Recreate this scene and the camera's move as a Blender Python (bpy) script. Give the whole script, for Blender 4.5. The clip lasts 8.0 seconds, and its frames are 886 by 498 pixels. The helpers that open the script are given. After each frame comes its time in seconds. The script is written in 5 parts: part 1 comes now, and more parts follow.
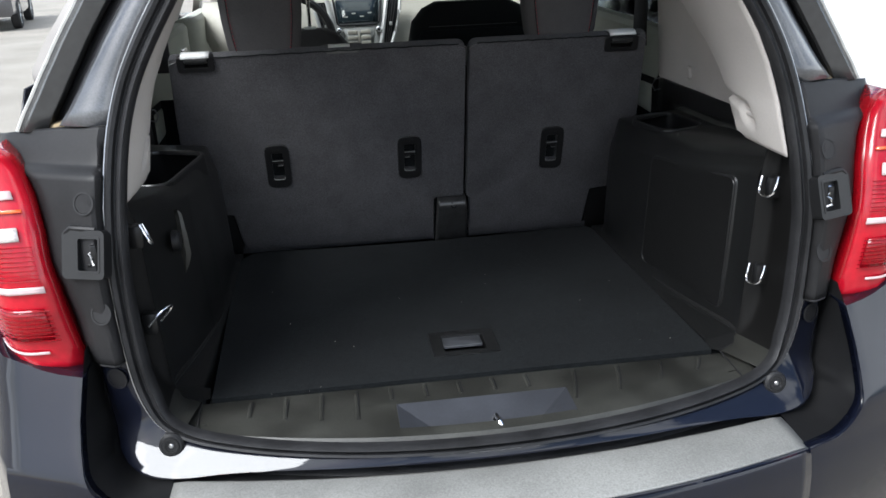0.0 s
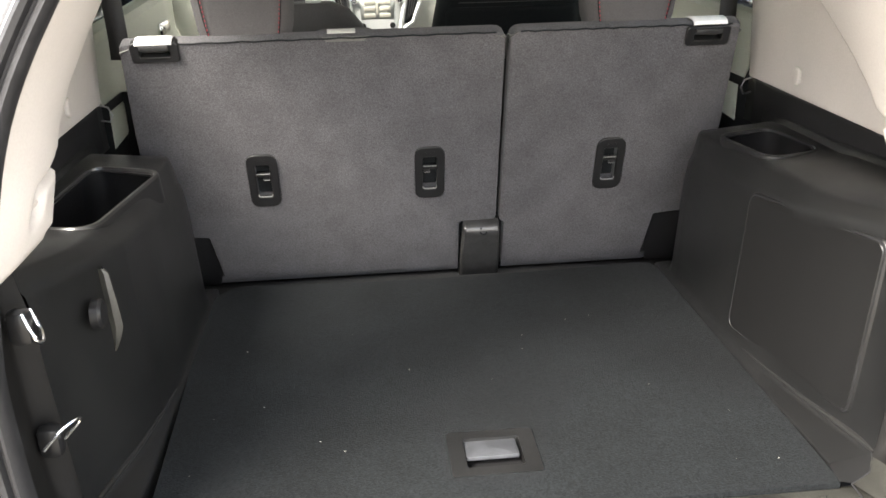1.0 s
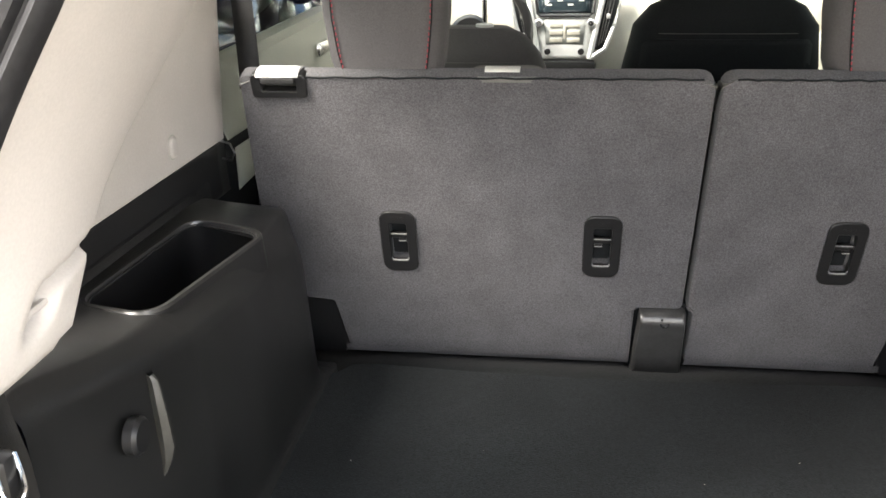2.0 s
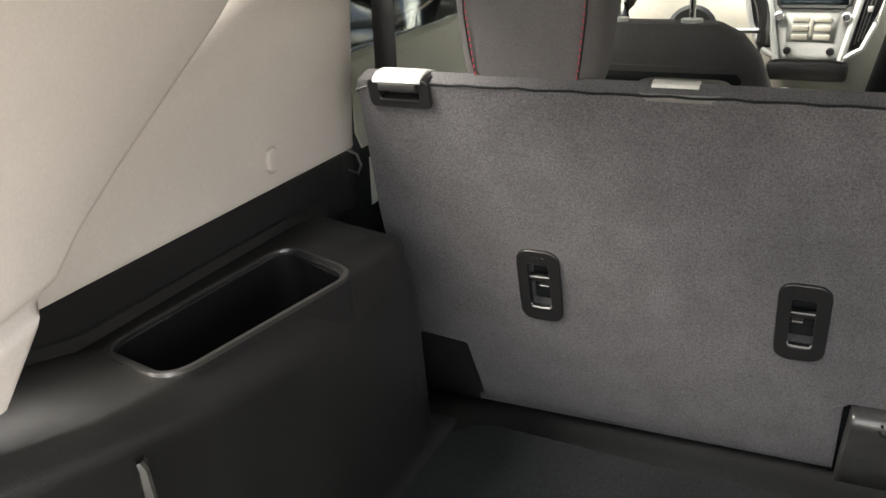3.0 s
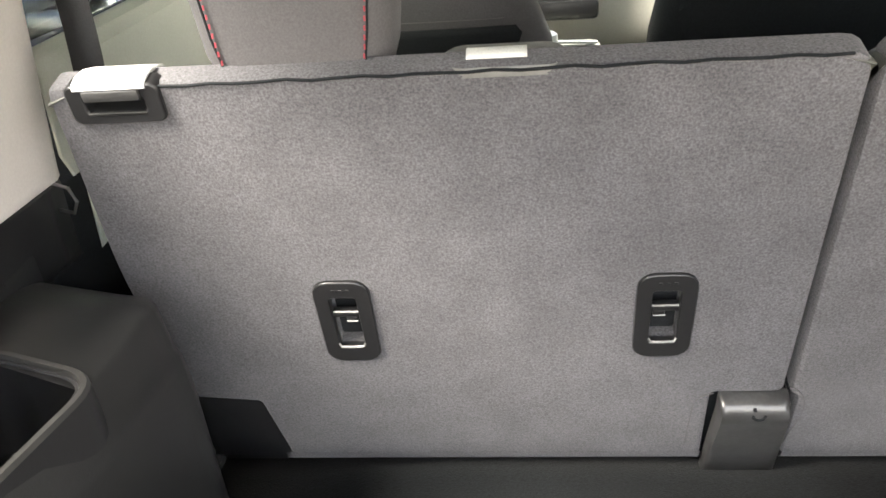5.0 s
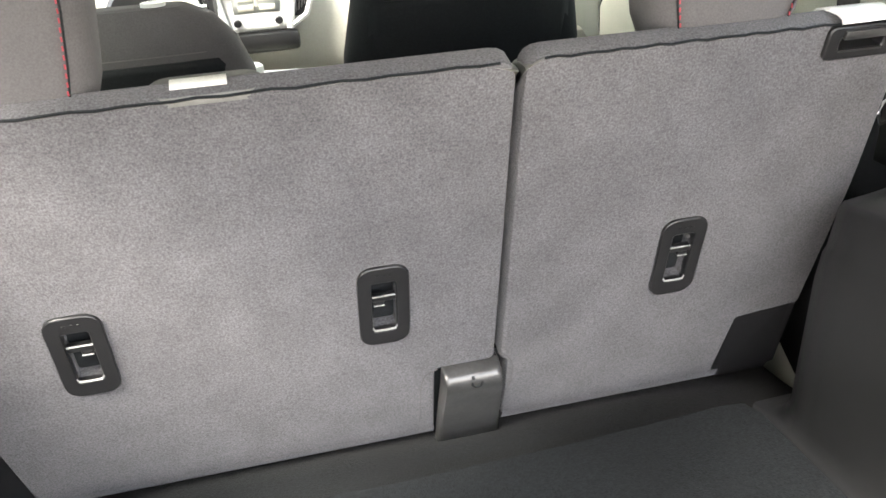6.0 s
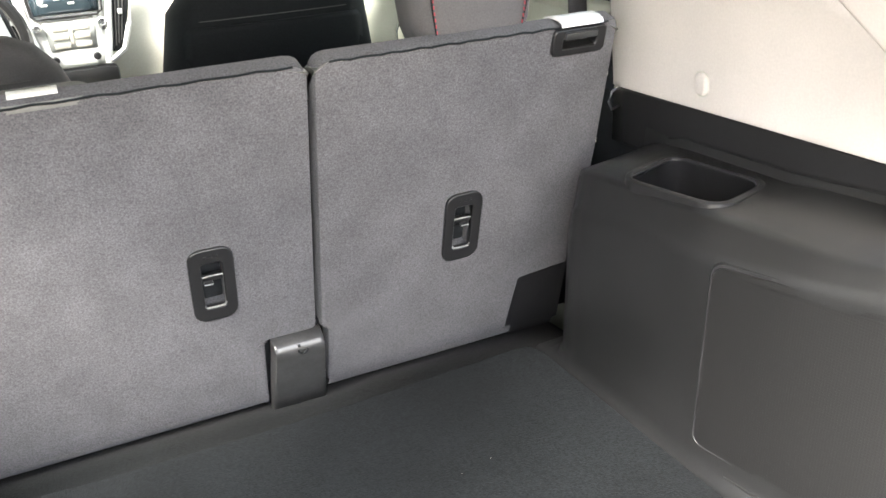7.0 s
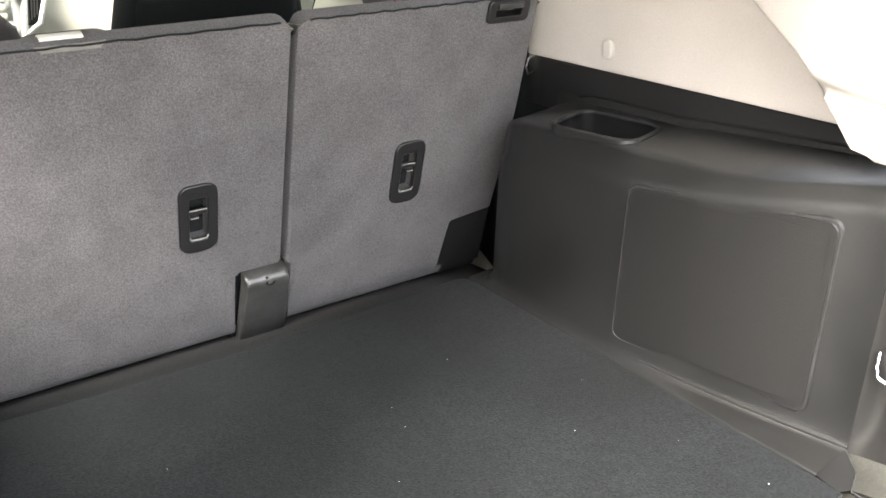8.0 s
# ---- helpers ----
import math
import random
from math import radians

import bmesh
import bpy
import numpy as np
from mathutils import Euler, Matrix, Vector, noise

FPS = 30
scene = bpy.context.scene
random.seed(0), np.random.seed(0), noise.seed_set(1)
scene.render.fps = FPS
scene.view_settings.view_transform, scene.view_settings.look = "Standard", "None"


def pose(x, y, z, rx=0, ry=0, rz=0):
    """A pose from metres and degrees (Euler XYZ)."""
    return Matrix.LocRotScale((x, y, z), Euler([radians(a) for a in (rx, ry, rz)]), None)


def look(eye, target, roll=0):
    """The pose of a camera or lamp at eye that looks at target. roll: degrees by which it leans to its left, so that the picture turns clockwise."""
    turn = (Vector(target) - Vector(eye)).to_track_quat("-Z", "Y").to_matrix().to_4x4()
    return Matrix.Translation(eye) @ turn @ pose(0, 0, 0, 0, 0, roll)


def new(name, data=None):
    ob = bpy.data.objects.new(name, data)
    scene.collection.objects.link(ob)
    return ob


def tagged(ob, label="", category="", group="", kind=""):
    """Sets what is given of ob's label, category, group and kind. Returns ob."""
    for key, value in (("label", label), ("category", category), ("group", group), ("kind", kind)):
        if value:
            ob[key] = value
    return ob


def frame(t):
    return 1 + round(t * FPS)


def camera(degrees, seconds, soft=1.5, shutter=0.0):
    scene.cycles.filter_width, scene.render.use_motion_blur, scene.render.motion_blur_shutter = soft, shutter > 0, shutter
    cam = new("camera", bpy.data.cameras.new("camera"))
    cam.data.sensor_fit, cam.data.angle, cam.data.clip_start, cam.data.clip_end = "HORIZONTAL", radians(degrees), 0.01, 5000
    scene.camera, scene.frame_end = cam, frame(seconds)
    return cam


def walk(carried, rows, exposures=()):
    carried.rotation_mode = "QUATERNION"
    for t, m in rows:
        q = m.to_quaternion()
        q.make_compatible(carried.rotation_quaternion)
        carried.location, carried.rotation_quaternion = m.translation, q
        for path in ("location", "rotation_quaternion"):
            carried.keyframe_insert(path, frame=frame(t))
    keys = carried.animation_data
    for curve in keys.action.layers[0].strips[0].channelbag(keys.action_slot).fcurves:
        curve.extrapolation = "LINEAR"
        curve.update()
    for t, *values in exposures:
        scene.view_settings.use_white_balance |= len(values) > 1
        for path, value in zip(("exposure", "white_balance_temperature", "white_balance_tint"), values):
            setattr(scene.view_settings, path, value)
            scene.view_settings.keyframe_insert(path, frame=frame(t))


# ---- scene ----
cam = camera(54.0, 8.0, soft=1.6)
PATH = [
    (0, (-0.215, -0.154, 1.524), (0.009, 1.716, 0.852), -2.4),
    (0.3, (-0.217, 0.007, 1.53), (0.014, 1.866, 0.829), -2.7),
    (0.5, (-0.209, 0.1, 1.527), (0.024, 1.951, 0.806), -2.6),
    (0.7, (-0.189, 0.201, 1.51), (0.027, 2.051, 0.782), -2.5),
    (1, (-0.156, 0.357, 1.521), (0.01, 2.202, 0.767), -1.4),
    (1.5, (-0.122, 0.53, 1.507), (-0.133, 2.389, 0.769), -0.3),
    (2, (-0.107, 0.733, 1.508), (-0.352, 2.583, 0.787), -1.0),
    (3.3, (-0.017, 1.099, 1.477), (-0.884, 2.739, 0.73), -2.2),
    (3.5, (-0.018, 1.125, 1.47), (-0.92, 2.746, 0.722), -2.4),
    (4, (-0.069, 1.199, 1.468), (-0.934, 2.827, 0.693), -4.4),
    (4.5, (-0.14, 1.275, 1.469), (-0.697, 3.016, 0.657), -4.8),
    (5, (-0.161, 1.307, 1.462), (-0.366, 3.1, 0.599), -4.4),
    (5.2, (-0.161, 1.306, 1.458), (-0.224, 3.105, 0.586), -4.4),
    (6.3, (-0.127, 1.139, 1.48), (0.335, 2.903, 0.66), -4.0),
    (6.5, (-0.115, 1.085, 1.478), (0.371, 2.846, 0.666), -4.5),
    (7, (-0.17, 0.987, 1.478), (0.569, 2.672, 0.694), -3.9),
    (7.2, (-0.216, 0.971, 1.475), (0.642, 2.603, 0.7), -3.5),
    (7.5, (-0.311, 0.942, 1.465), (0.689, 2.49, 0.689), -2.5),
    (8, (-0.42, 0.854, 1.467), (0.605, 2.378, 0.676), -1.0),
]
EXPOSURE = [(0, 0.95, 5800, 8), (0.5, 2.02, 6150, 8), (1, 3.12, 6700, 10), (1.5, 3.75, 6750, 10), (2, 3.15, 6700, 10), (3.5, 2.7, 6950, 10), (4, 3.0, 6900, 10), (4.5, 3.15, 6800, 10), (5, 3.92, 6800, 10), (6.5, 4.25, 6550, 10), (7, 4.15, 6500, 10), (7.5, 3.72, 6600, 10), (8, 3.85, 6700, 10)]
walk(cam, [(t, look(eye, target, roll)) for t, eye, target, roll in PATH], EXPOSURE)

# ---- sky and sun ----
world = bpy.data.worlds.new("world")
scene.world = world
world.use_nodes = True
wn = world.node_tree
sky = wn.nodes.new("ShaderNodeTexSky")
sky.sky_type = "NISHITA"
sky.sun_disc = False
sky.sun_elevation, sky.sun_rotation = radians(46), radians(231)
sky.dust_density = 3.0
wn.nodes["Background"].inputs[1].default_value = 0.12
wtc = wn.nodes.new("ShaderNodeTexCoord")
cloud = wn.nodes.new("ShaderNodeTexNoise")
cloud.inputs["Scale"].default_value, cloud.inputs["Detail"].default_value = 3.4, 8
wn.links.new(wtc.outputs["Generated"], cloud.inputs["Vector"])
ramp = wn.nodes.new("ShaderNodeMapRange")
ramp.inputs[1].default_value, ramp.inputs[2].default_value = 0.47, 0.55
wn.links.new(cloud.outputs[0], ramp.inputs[0])
wmix = wn.nodes.new("ShaderNodeMix")
wmix.data_type = "RGBA"
wmix.inputs[7].default_value = (12.0, 11.8, 11.4, 1)
wn.links.new(ramp.outputs[0], wmix.inputs[0])
wn.links.new(sky.outputs[0], wmix.inputs[6])
wn.links.new(wmix.outputs[2], wn.nodes["Background"].inputs[0])
sun = new("sun", bpy.data.lights.new("sun", "SUN"))
sun.data.energy, sun.data.angle, sun.data.color = 3.0, radians(30), (1.0, 0.95, 0.88)
sun.matrix_world = look((-15.0, -12.0, 20.0), (0, 0, 0))


# ---- materials ----
def mat(name, color, rough=0.6, metal=0.0, spec=0.5, var=0.15, scale=60.0, bump=0.0, bscale=400.0, coat=0.0,
        stain=0.0, sscale=4.0, speck=0.0, rvar=0.0, coat_ior=1.5, sheen=0.0):
    """A surface with grain and stains at two scales; a little spread of gloss; relief."""
    m = bpy.data.materials.new(name)
    m.use_nodes = True
    nt = m.node_tree
    b = nt.nodes["Principled BSDF"]
    L = nt.links.new
    tc = nt.nodes.new("ShaderNodeTexCoord")
    n1 = nt.nodes.new("ShaderNodeTexNoise")
    n1.inputs["Scale"].default_value, n1.inputs["Detail"].default_value = scale, 4
    L(tc.outputs["Object"], n1.inputs["Vector"])
    n2 = nt.nodes.new("ShaderNodeTexNoise")
    n2.inputs["Scale"].default_value, n2.inputs["Detail"].default_value = sscale, 5
    L(tc.outputs["Object"], n2.inputs["Vector"])
    r1 = nt.nodes.new("ShaderNodeMapRange")
    r1.inputs[1].default_value, r1.inputs[2].default_value = 0.3, 0.7
    r1.inputs[3].default_value, r1.inputs[4].default_value = 1 - var, 1 + var
    L(n1.outputs[0], r1.inputs[0])
    r2 = nt.nodes.new("ShaderNodeMapRange")
    r2.inputs[1].default_value, r2.inputs[2].default_value = 0.35, 0.65
    r2.inputs[3].default_value, r2.inputs[4].default_value = 1 - stain, 1 + stain
    L(n2.outputs[0], r2.inputs[0])
    mu = nt.nodes.new("ShaderNodeMath")
    mu.operation = "MULTIPLY"
    L(r1.outputs[0], mu.inputs[0])
    L(r2.outputs[0], mu.inputs[1])
    vm = nt.nodes.new("ShaderNodeVectorMath")
    vm.operation = "SCALE"
    vm.inputs[0].default_value = color
    L(mu.outputs[0], vm.inputs["Scale"])
    out = vm.outputs[0]
    if speck:
        vo = nt.nodes.new("ShaderNodeTexVoronoi")
        vo.inputs["Scale"].default_value = speck
        L(tc.outputs["Object"], vo.inputs["Vector"])
        lt = nt.nodes.new("ShaderNodeMath")
        lt.operation = "LESS_THAN"
        lt.inputs[1].default_value = 0.035
        L(vo.outputs["Distance"], lt.inputs[0])
        mx = nt.nodes.new("ShaderNodeMix")
        mx.data_type = "RGBA"
        L(lt.outputs[0], mx.inputs[0])
        L(out, mx.inputs[6])
        mx.inputs[7].default_value = (0.35, 0.34, 0.31, 1)
        out = mx.outputs[2]
    L(out, b.inputs["Base Color"])
    b.inputs["Metallic"].default_value = metal
    b.inputs["Specular IOR Level"].default_value = spec
    b.inputs["Coat Weight"].default_value = coat
    b.inputs["Coat Roughness"].default_value = 0.03
    b.inputs["Coat IOR"].default_value = coat_ior
    b.inputs["Sheen Weight"].default_value = sheen
    if rvar:
        rr = nt.nodes.new("ShaderNodeMapRange")
        rr.inputs[1].default_value, rr.inputs[2].default_value = 0.3, 0.7
        rr.inputs[3].default_value, rr.inputs[4].default_value = rough - rvar, rough + rvar
        L(n2.outputs[0], rr.inputs[0])
        L(rr.outputs[0], b.inputs["Roughness"])
    else:
        b.inputs["Roughness"].default_value = rough
    if bump:
        nb = nt.nodes.new("ShaderNodeTexNoise")
        nb.inputs["Scale"].default_value, nb.inputs["Detail"].default_value = bscale, 2
        L(tc.outputs["Object"], nb.inputs["Vector"])
        bp = nt.nodes.new("ShaderNodeBump")
        bp.inputs["Strength"].default_value, bp.inputs["Distance"].default_value = bump, 0.001
        L(nb.outputs[0], bp.inputs["Height"])
        L(bp.outputs[0], b.inputs["Normal"])
    return m


def glass(name, color=(1, 1, 1), rough=0.0, alpha_mix=0.85):
    """Thin window glass: mostly clear, with a mirror gloss."""
    m = bpy.data.materials.new(name)
    m.use_nodes = True
    nt = m.node_tree
    nt.nodes.remove(nt.nodes["Principled BSDF"])
    tr = nt.nodes.new("ShaderNodeBsdfTransparent")
    tr.inputs[0].default_value = (*color, 1)
    gl = nt.nodes.new("ShaderNodeBsdfGlossy")
    gl.inputs["Roughness"].default_value = 0.02
    fr = nt.nodes.new("ShaderNodeFresnel")
    mx = nt.nodes.new("ShaderNodeMixShader")
    nt.links.new(fr.outputs[0], mx.inputs[0])
    nt.links.new(tr.outputs[0], mx.inputs[1])
    nt.links.new(gl.outputs[0], mx.inputs[2])
    nt.links.new(mx.outputs[0], nt.nodes["Material Output"].inputs[0])
    return m


ASPHALT = mat("worn_asphalt", (0.24, 0.22, 0.187), 0.9, var=0.35, scale=90, stain=0.12, sscale=0.9, bump=0.6, bscale=120)
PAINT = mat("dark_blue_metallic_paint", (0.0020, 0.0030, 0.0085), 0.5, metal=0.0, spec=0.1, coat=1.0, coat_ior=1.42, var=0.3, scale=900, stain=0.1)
# paler body paint: a dust film plus the pillar's sky reflection as colour
DUSTY_SHEEN = mat("dusty_sky_sheen_paint", (0.055, 0.057, 0.062), 0.42, spec=0.5, coat=0.8, coat_ior=1.62, var=0.25, scale=300, stain=0.35, sscale=12)
JAMB = mat("satin_dark_jamb_cover", (0.0135, 0.0133, 0.0140), 0.46, spec=0.2, var=0.12, scale=200, stain=0.25, sscale=9, bump=0.06, bscale=700)
PLASTIC = mat("grained_black_plastic", (0.0074, 0.0076, 0.0077), 0.35, spec=0.6, var=0.15, scale=300, stain=0.15, sscale=6, bump=0.3, bscale=900, rvar=0.05)
SILLP = mat("scuffed_sill_plastic", (0.0245, 0.0245, 0.0212), 0.46, var=0.25, scale=250, stain=0.35, sscale=9, bump=0.25, bscale=800, rvar=0.08)
PAD = mat("weathered_bumper_pad", (0.19, 0.19, 0.18), 0.45, var=0.2, scale=300, stain=0.2, sscale=5, bump=0.4, bscale=700)
SATIN = mat("smooth_black_plastic", (0.010, 0.010, 0.0105), 0.36, spec=0.35, var=0.1, scale=200, bump=0.1, bscale=900)
# darker than the side panel: the shade of the hollow put into colour
SHADED_TRIM = mat("shade_black_trim", (0.0048, 0.0046, 0.0044), 0.62, spec=0.18, var=0.15, scale=300, stain=0.2, sscale=8, bump=0.3, bscale=900)
RIM = mat("smooth_rim_plastic", (0.012, 0.012, 0.0118), 0.28, spec=0.9, var=0.1, scale=200, stain=0.15, sscale=8)
CARPET = mat("black_needle_carpet", (0.0062, 0.0072, 0.0078), 0.95, spec=0.06, var=0.55, scale=300, stain=0.22, sscale=5, bump=1.0, bscale=380, sheen=0.03)
FELT = mat("grey_seat_back_felt", (0.064, 0.0625, 0.0655), 0.95, spec=0.15, var=0.36, scale=430, stain=0.10, sscale=14, bump=0.7, bscale=520, sheen=0.08)
VINYL = mat("black_seat_vinyl", (0.066, 0.066, 0.060), 0.42, var=0.1, scale=150, bump=0.3, bscale=600)
CLOTH = mat("charcoal_seat_cloth", (0.058, 0.055, 0.056), 0.8, spec=0.3, var=0.15, scale=500, stain=0.08, sscale=10, bump=0.3, bscale=800)
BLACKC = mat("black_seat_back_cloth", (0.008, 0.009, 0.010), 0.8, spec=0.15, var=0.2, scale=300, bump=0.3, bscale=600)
BEIGE = mat("warm_grey_pillar_trim", (0.43, 0.402, 0.376), 0.7, var=0.04, scale=300, stain=0.05, sscale=5, bump=0.25, bscale=1100)
DOORT = mat("pale_door_trim", (0.36, 0.37, 0.31), 0.6, var=0.05, scale=300, stain=0.05, sscale=4, bump=0.2, bscale=900)
CREAM = mat("cream_dash_plastic", (0.36, 0.35, 0.30), 0.5, var=0.04, scale=200, stain=0.04)
SILVER = mat("silver_console_plastic", (0.46, 0.47, 0.46), 0.35, metal=0.4, var=0.05, scale=300)
RUBBER = mat("rubber_weatherstrip", (0.016, 0.016, 0.017), 0.5, spec=0.25, var=0.2, scale=150, stain=0.3, sscale=12, bump=0.1)
CHROME = mat("bright_chrome", (0.85, 0.85, 0.85), 0.22, metal=1.0, var=0.03)
STEEL = mat("brushed_steel", (0.45, 0.45, 0.46), 0.3, metal=1.0, var=0.1)
REDLENS = mat("red_lamp_lens", (0.36, 0.004, 0.014), 0.2, spec=0.3, coat=0.4, var=0.12, scale=60, stain=0.15, sscale=14)
DARKRED = mat("deep_red_lens", (0.22, 0.002, 0.006), 0.2, spec=0.3, coat=0.35, var=0.3, scale=400)
AMBER = mat("amber_lens", (0.75, 0.10, 0.01), 0.2, coat=1.0, var=0.1)
CLEARL = mat("clear_lamp_lens", (0.55, 0.5, 0.48), 0.2, coat=1.0, var=0.3, scale=250)
WHITEL = mat("pale_pink_lens_band", (0.55, 0.42, 0.42), 0.2, coat=1.0, var=0.1)
BELT = mat("black_belt_webbing", (0.022, 0.022, 0.023), 0.75, var=0.3, scale=700)
REDTHREAD = mat("red_thread", (0.22, 0.02, 0.03), 0.8, var=0.2)
STRAP = mat("pale_grey_strap", (0.42, 0.42, 0.39), 0.7, var=0.1, scale=500)
# paler than the handle plastic: paints highlights on bar, catch and lip
GLINT = mat("painted_glint_edge", (0.16, 0.16, 0.155), 0.35, var=0.3, scale=500)
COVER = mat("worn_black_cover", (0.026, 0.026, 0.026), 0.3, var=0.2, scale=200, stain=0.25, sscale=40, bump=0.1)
SCREEN = mat("dark_display_glass", (0.01, 0.015, 0.018), 0.1, var=0.0)
HEADL = mat("pale_headliner", (0.40, 0.385, 0.36), 0.9, var=0.05, scale=300)
DIRT = mat("yellow_pollen_dirt", (0.22, 0.17, 0.10), 0.95, var=0.5, scale=60, stain=0.5, sscale=20)
TYRE = mat("tyre_rubber", (0.02, 0.02, 0.02), 0.8, var=0.2, scale=80)
WHITEP = mat("white_car_paint", (0.75, 0.76, 0.77), 0.3, coat=1.0, var=0.02)
REDP = mat("red_car_paint", (0.45, 0.02, 0.035), 0.3, coat=1.0, var=0.05)
CRUMB = mat("pale_crumbs", (0.6, 0.57, 0.5), 0.9, var=0.2)
PANE = glass("window_glass", (0.92, 0.95, 0.93))
TINTED = glass("privacy_glass", (0.62, 0.65, 0.62))
DARKPANE = glass("tinted_glass", (0.25, 0.27, 0.27))


# ---- mesh helpers ----
def part(name, bm, material, parent=None, label="", smooth=True, solid=0.0, bevel=0.0, angle=35):
    bmesh.ops.recalc_face_normals(bm, faces=bm.faces)
    me = bpy.data.meshes.new(name)
    bm.to_mesh(me)
    bm.free()
    me.materials.append(material)
    ob = new(name, me)
    if smooth:
        me.shade_smooth()
        me.set_sharp_from_angle(angle=radians(angle))
    if parent is not None:
        ob.parent = parent
    if label:
        ob["label"] = label
    if solid:
        mo = ob.modifiers.new("thick", "SOLIDIFY")
        mo.thickness, mo.offset = solid, 0
    if bevel:
        mb = ob.modifiers.new("round", "BEVEL")
        mb.width, mb.segments, mb.limit_method, mb.angle_limit = bevel, 2, "ANGLE", radians(40)
    return ob


def thing(name, label, category, group="", kind=""):
    return tagged(new(name), label, category, group, kind)


def grid(rows, close_u=False, close_v=False, skip=None):
    """A sheet through rows of points."""
    bm = bmesh.new()
    vs = [[bm.verts.new(p) for p in r] for r in rows]
    nr, nc = len(vs), len(vs[0])
    for i in range(nr if close_v else nr - 1):
        for j in range(nc if close_u else nc - 1):
            if skip and skip(i, j):
                continue
            q = (vs[i][j], vs[i][(j + 1) % nc], vs[(i + 1) % nr][(j + 1) % nc], vs[(i + 1) % nr][j])
            try:
                bm.faces.new(q)
            except ValueError:
                pass
    return bm


def loft(rings, cap=True):
    bm = grid(rings, close_u=True)
    if cap:
        bm.verts.ensure_lookup_table()
        n = len(rings[0])
        bm.faces.new([bm.verts[k] for k in range(n)][::-1])
        bm.faces.new([bm.verts[len(bm.verts) - n + k] for k in range(n)])
    return bm


def rring(w, h, r, n=4):
    """A rounded rectangle, centred, as 2D points."""
    pts = []
    for cx, cy, a0 in ((w / 2 - r, h / 2 - r, 0), (-w / 2 + r, h / 2 - r, 90), (-w / 2 + r, -h / 2 + r, 180), (w / 2 - r, -h / 2 + r, 270)):
        for k in range(n + 1):
            a = radians(a0 + 90 * k / n)
            pts.append((cx + r * math.cos(a), cy + r * math.sin(a)))
    return pts


def rbox(c, size, bev=0.01, seg=2):
    bm = bmesh.new()
    bmesh.ops.create_cube(bm, size=1, matrix=Matrix.LocRotScale(c, None, size))
    if bev:
        bmesh.ops.bevel(bm, geom=bm.edges[:], offset=bev, segments=seg, profile=0.5, affect="EDGES", clamp_overlap=True)
    return bm


def plate(outline, m, depth, bev=0.0, seg=2):
    """An outline in the plane of m, extruded by depth along m's -z."""
    bm = bmesh.new()
    top = [bm.verts.new(m @ Vector((x, y, 0))) for x, y in outline]
    bot = [bm.verts.new(m @ Vector((x, y, -depth))) for x, y in outline]
    f = bm.faces.new(top)
    bm.faces.new(bot[::-1])
    n = len(top)
    for k in range(n):
        bm.faces.new((top[k], bot[k], bot[(k + 1) % n], top[(k + 1) % n]))
    if bev:
        bmesh.ops.bevel(bm, geom=list(f.edges), offset=bev, segments=seg, profile=0.5, affect="EDGES", clamp_overlap=True)
    return bm


def inset(outline, d):
    out = []
    n = len(outline)
    for k in range(n):
        a, b = Vector(outline[k - 1]), Vector(outline[(k + 1) % n])
        t = b - a
        if t.length < 1e-9:
            t = Vector((1, 0))
        t.normalize()
        out.append((outline[k][0] - t.y * d, outline[k][1] + t.x * d))
    return out


def round_outline(pts, r=0.02, n=4):
    """Rounds the corners of an outline; r may be a list."""
    out = []
    for k, p in enumerate(pts):
        a, b, c = Vector(pts[k - 1]), Vector(p), Vector(pts[(k + 1) % len(pts)])
        rr = r[k] if isinstance(r, (list, tuple)) else r
        u, v = (a - b).normalized(), (c - b).normalized()
        for q in range(n + 1):
            t = q / n
            p0, p1 = b + u * rr, b + v * rr
            out.append(tuple(p0 * (1 - t) ** 2 + b * 2 * t * (1 - t) + p1 * t * t))
    return out


def pierced(outline, holes, m, depth, bev):
    """A rounded plate with holes; the outline runs anticlockwise."""
    area = sum(p[0] * q[1] - q[0] * p[1] for p, q in zip(outline, outline[1:] + outline[:1]))
    if area < 0:
        outline = outline[::-1]
    bm = bmesh.new()
    rings = [(0.0, -depth), (0.0, -bev), (bev * 0.3, -bev * 0.3), (bev, 0.0)]
    vs = [[bm.verts.new(m @ Vector((x, y, h))) for x, y in inset(outline, d)] for d, h in rings]
    n = len(outline)
    for a, b in zip(vs, vs[1:]):
        for k in range(n):
            bm.faces.new((a[k], a[(k + 1) % n], b[(k + 1) % n], b[k]))
    edges = [bm.edges.get((vs[-1][k], vs[-1][(k + 1) % n])) for k in range(n)]
    for h in holes:
        hv = [bm.verts.new(m @ Vector((x, y, 0))) for x, y in h]
        lv = [bm.verts.new(m @ Vector((x, y, -depth))) for x, y in h]
        for k in range(len(h)):
            bm.faces.new((hv[k], hv[(k + 1) % len(h)], lv[(k + 1) % len(h)], lv[k]))
        edges += [bm.edges.get((hv[k], hv[(k + 1) % len(h)])) for k in range(len(h))]
    bmesh.ops.triangle_fill(bm, edges=edges, use_beauty=True)
    return bm


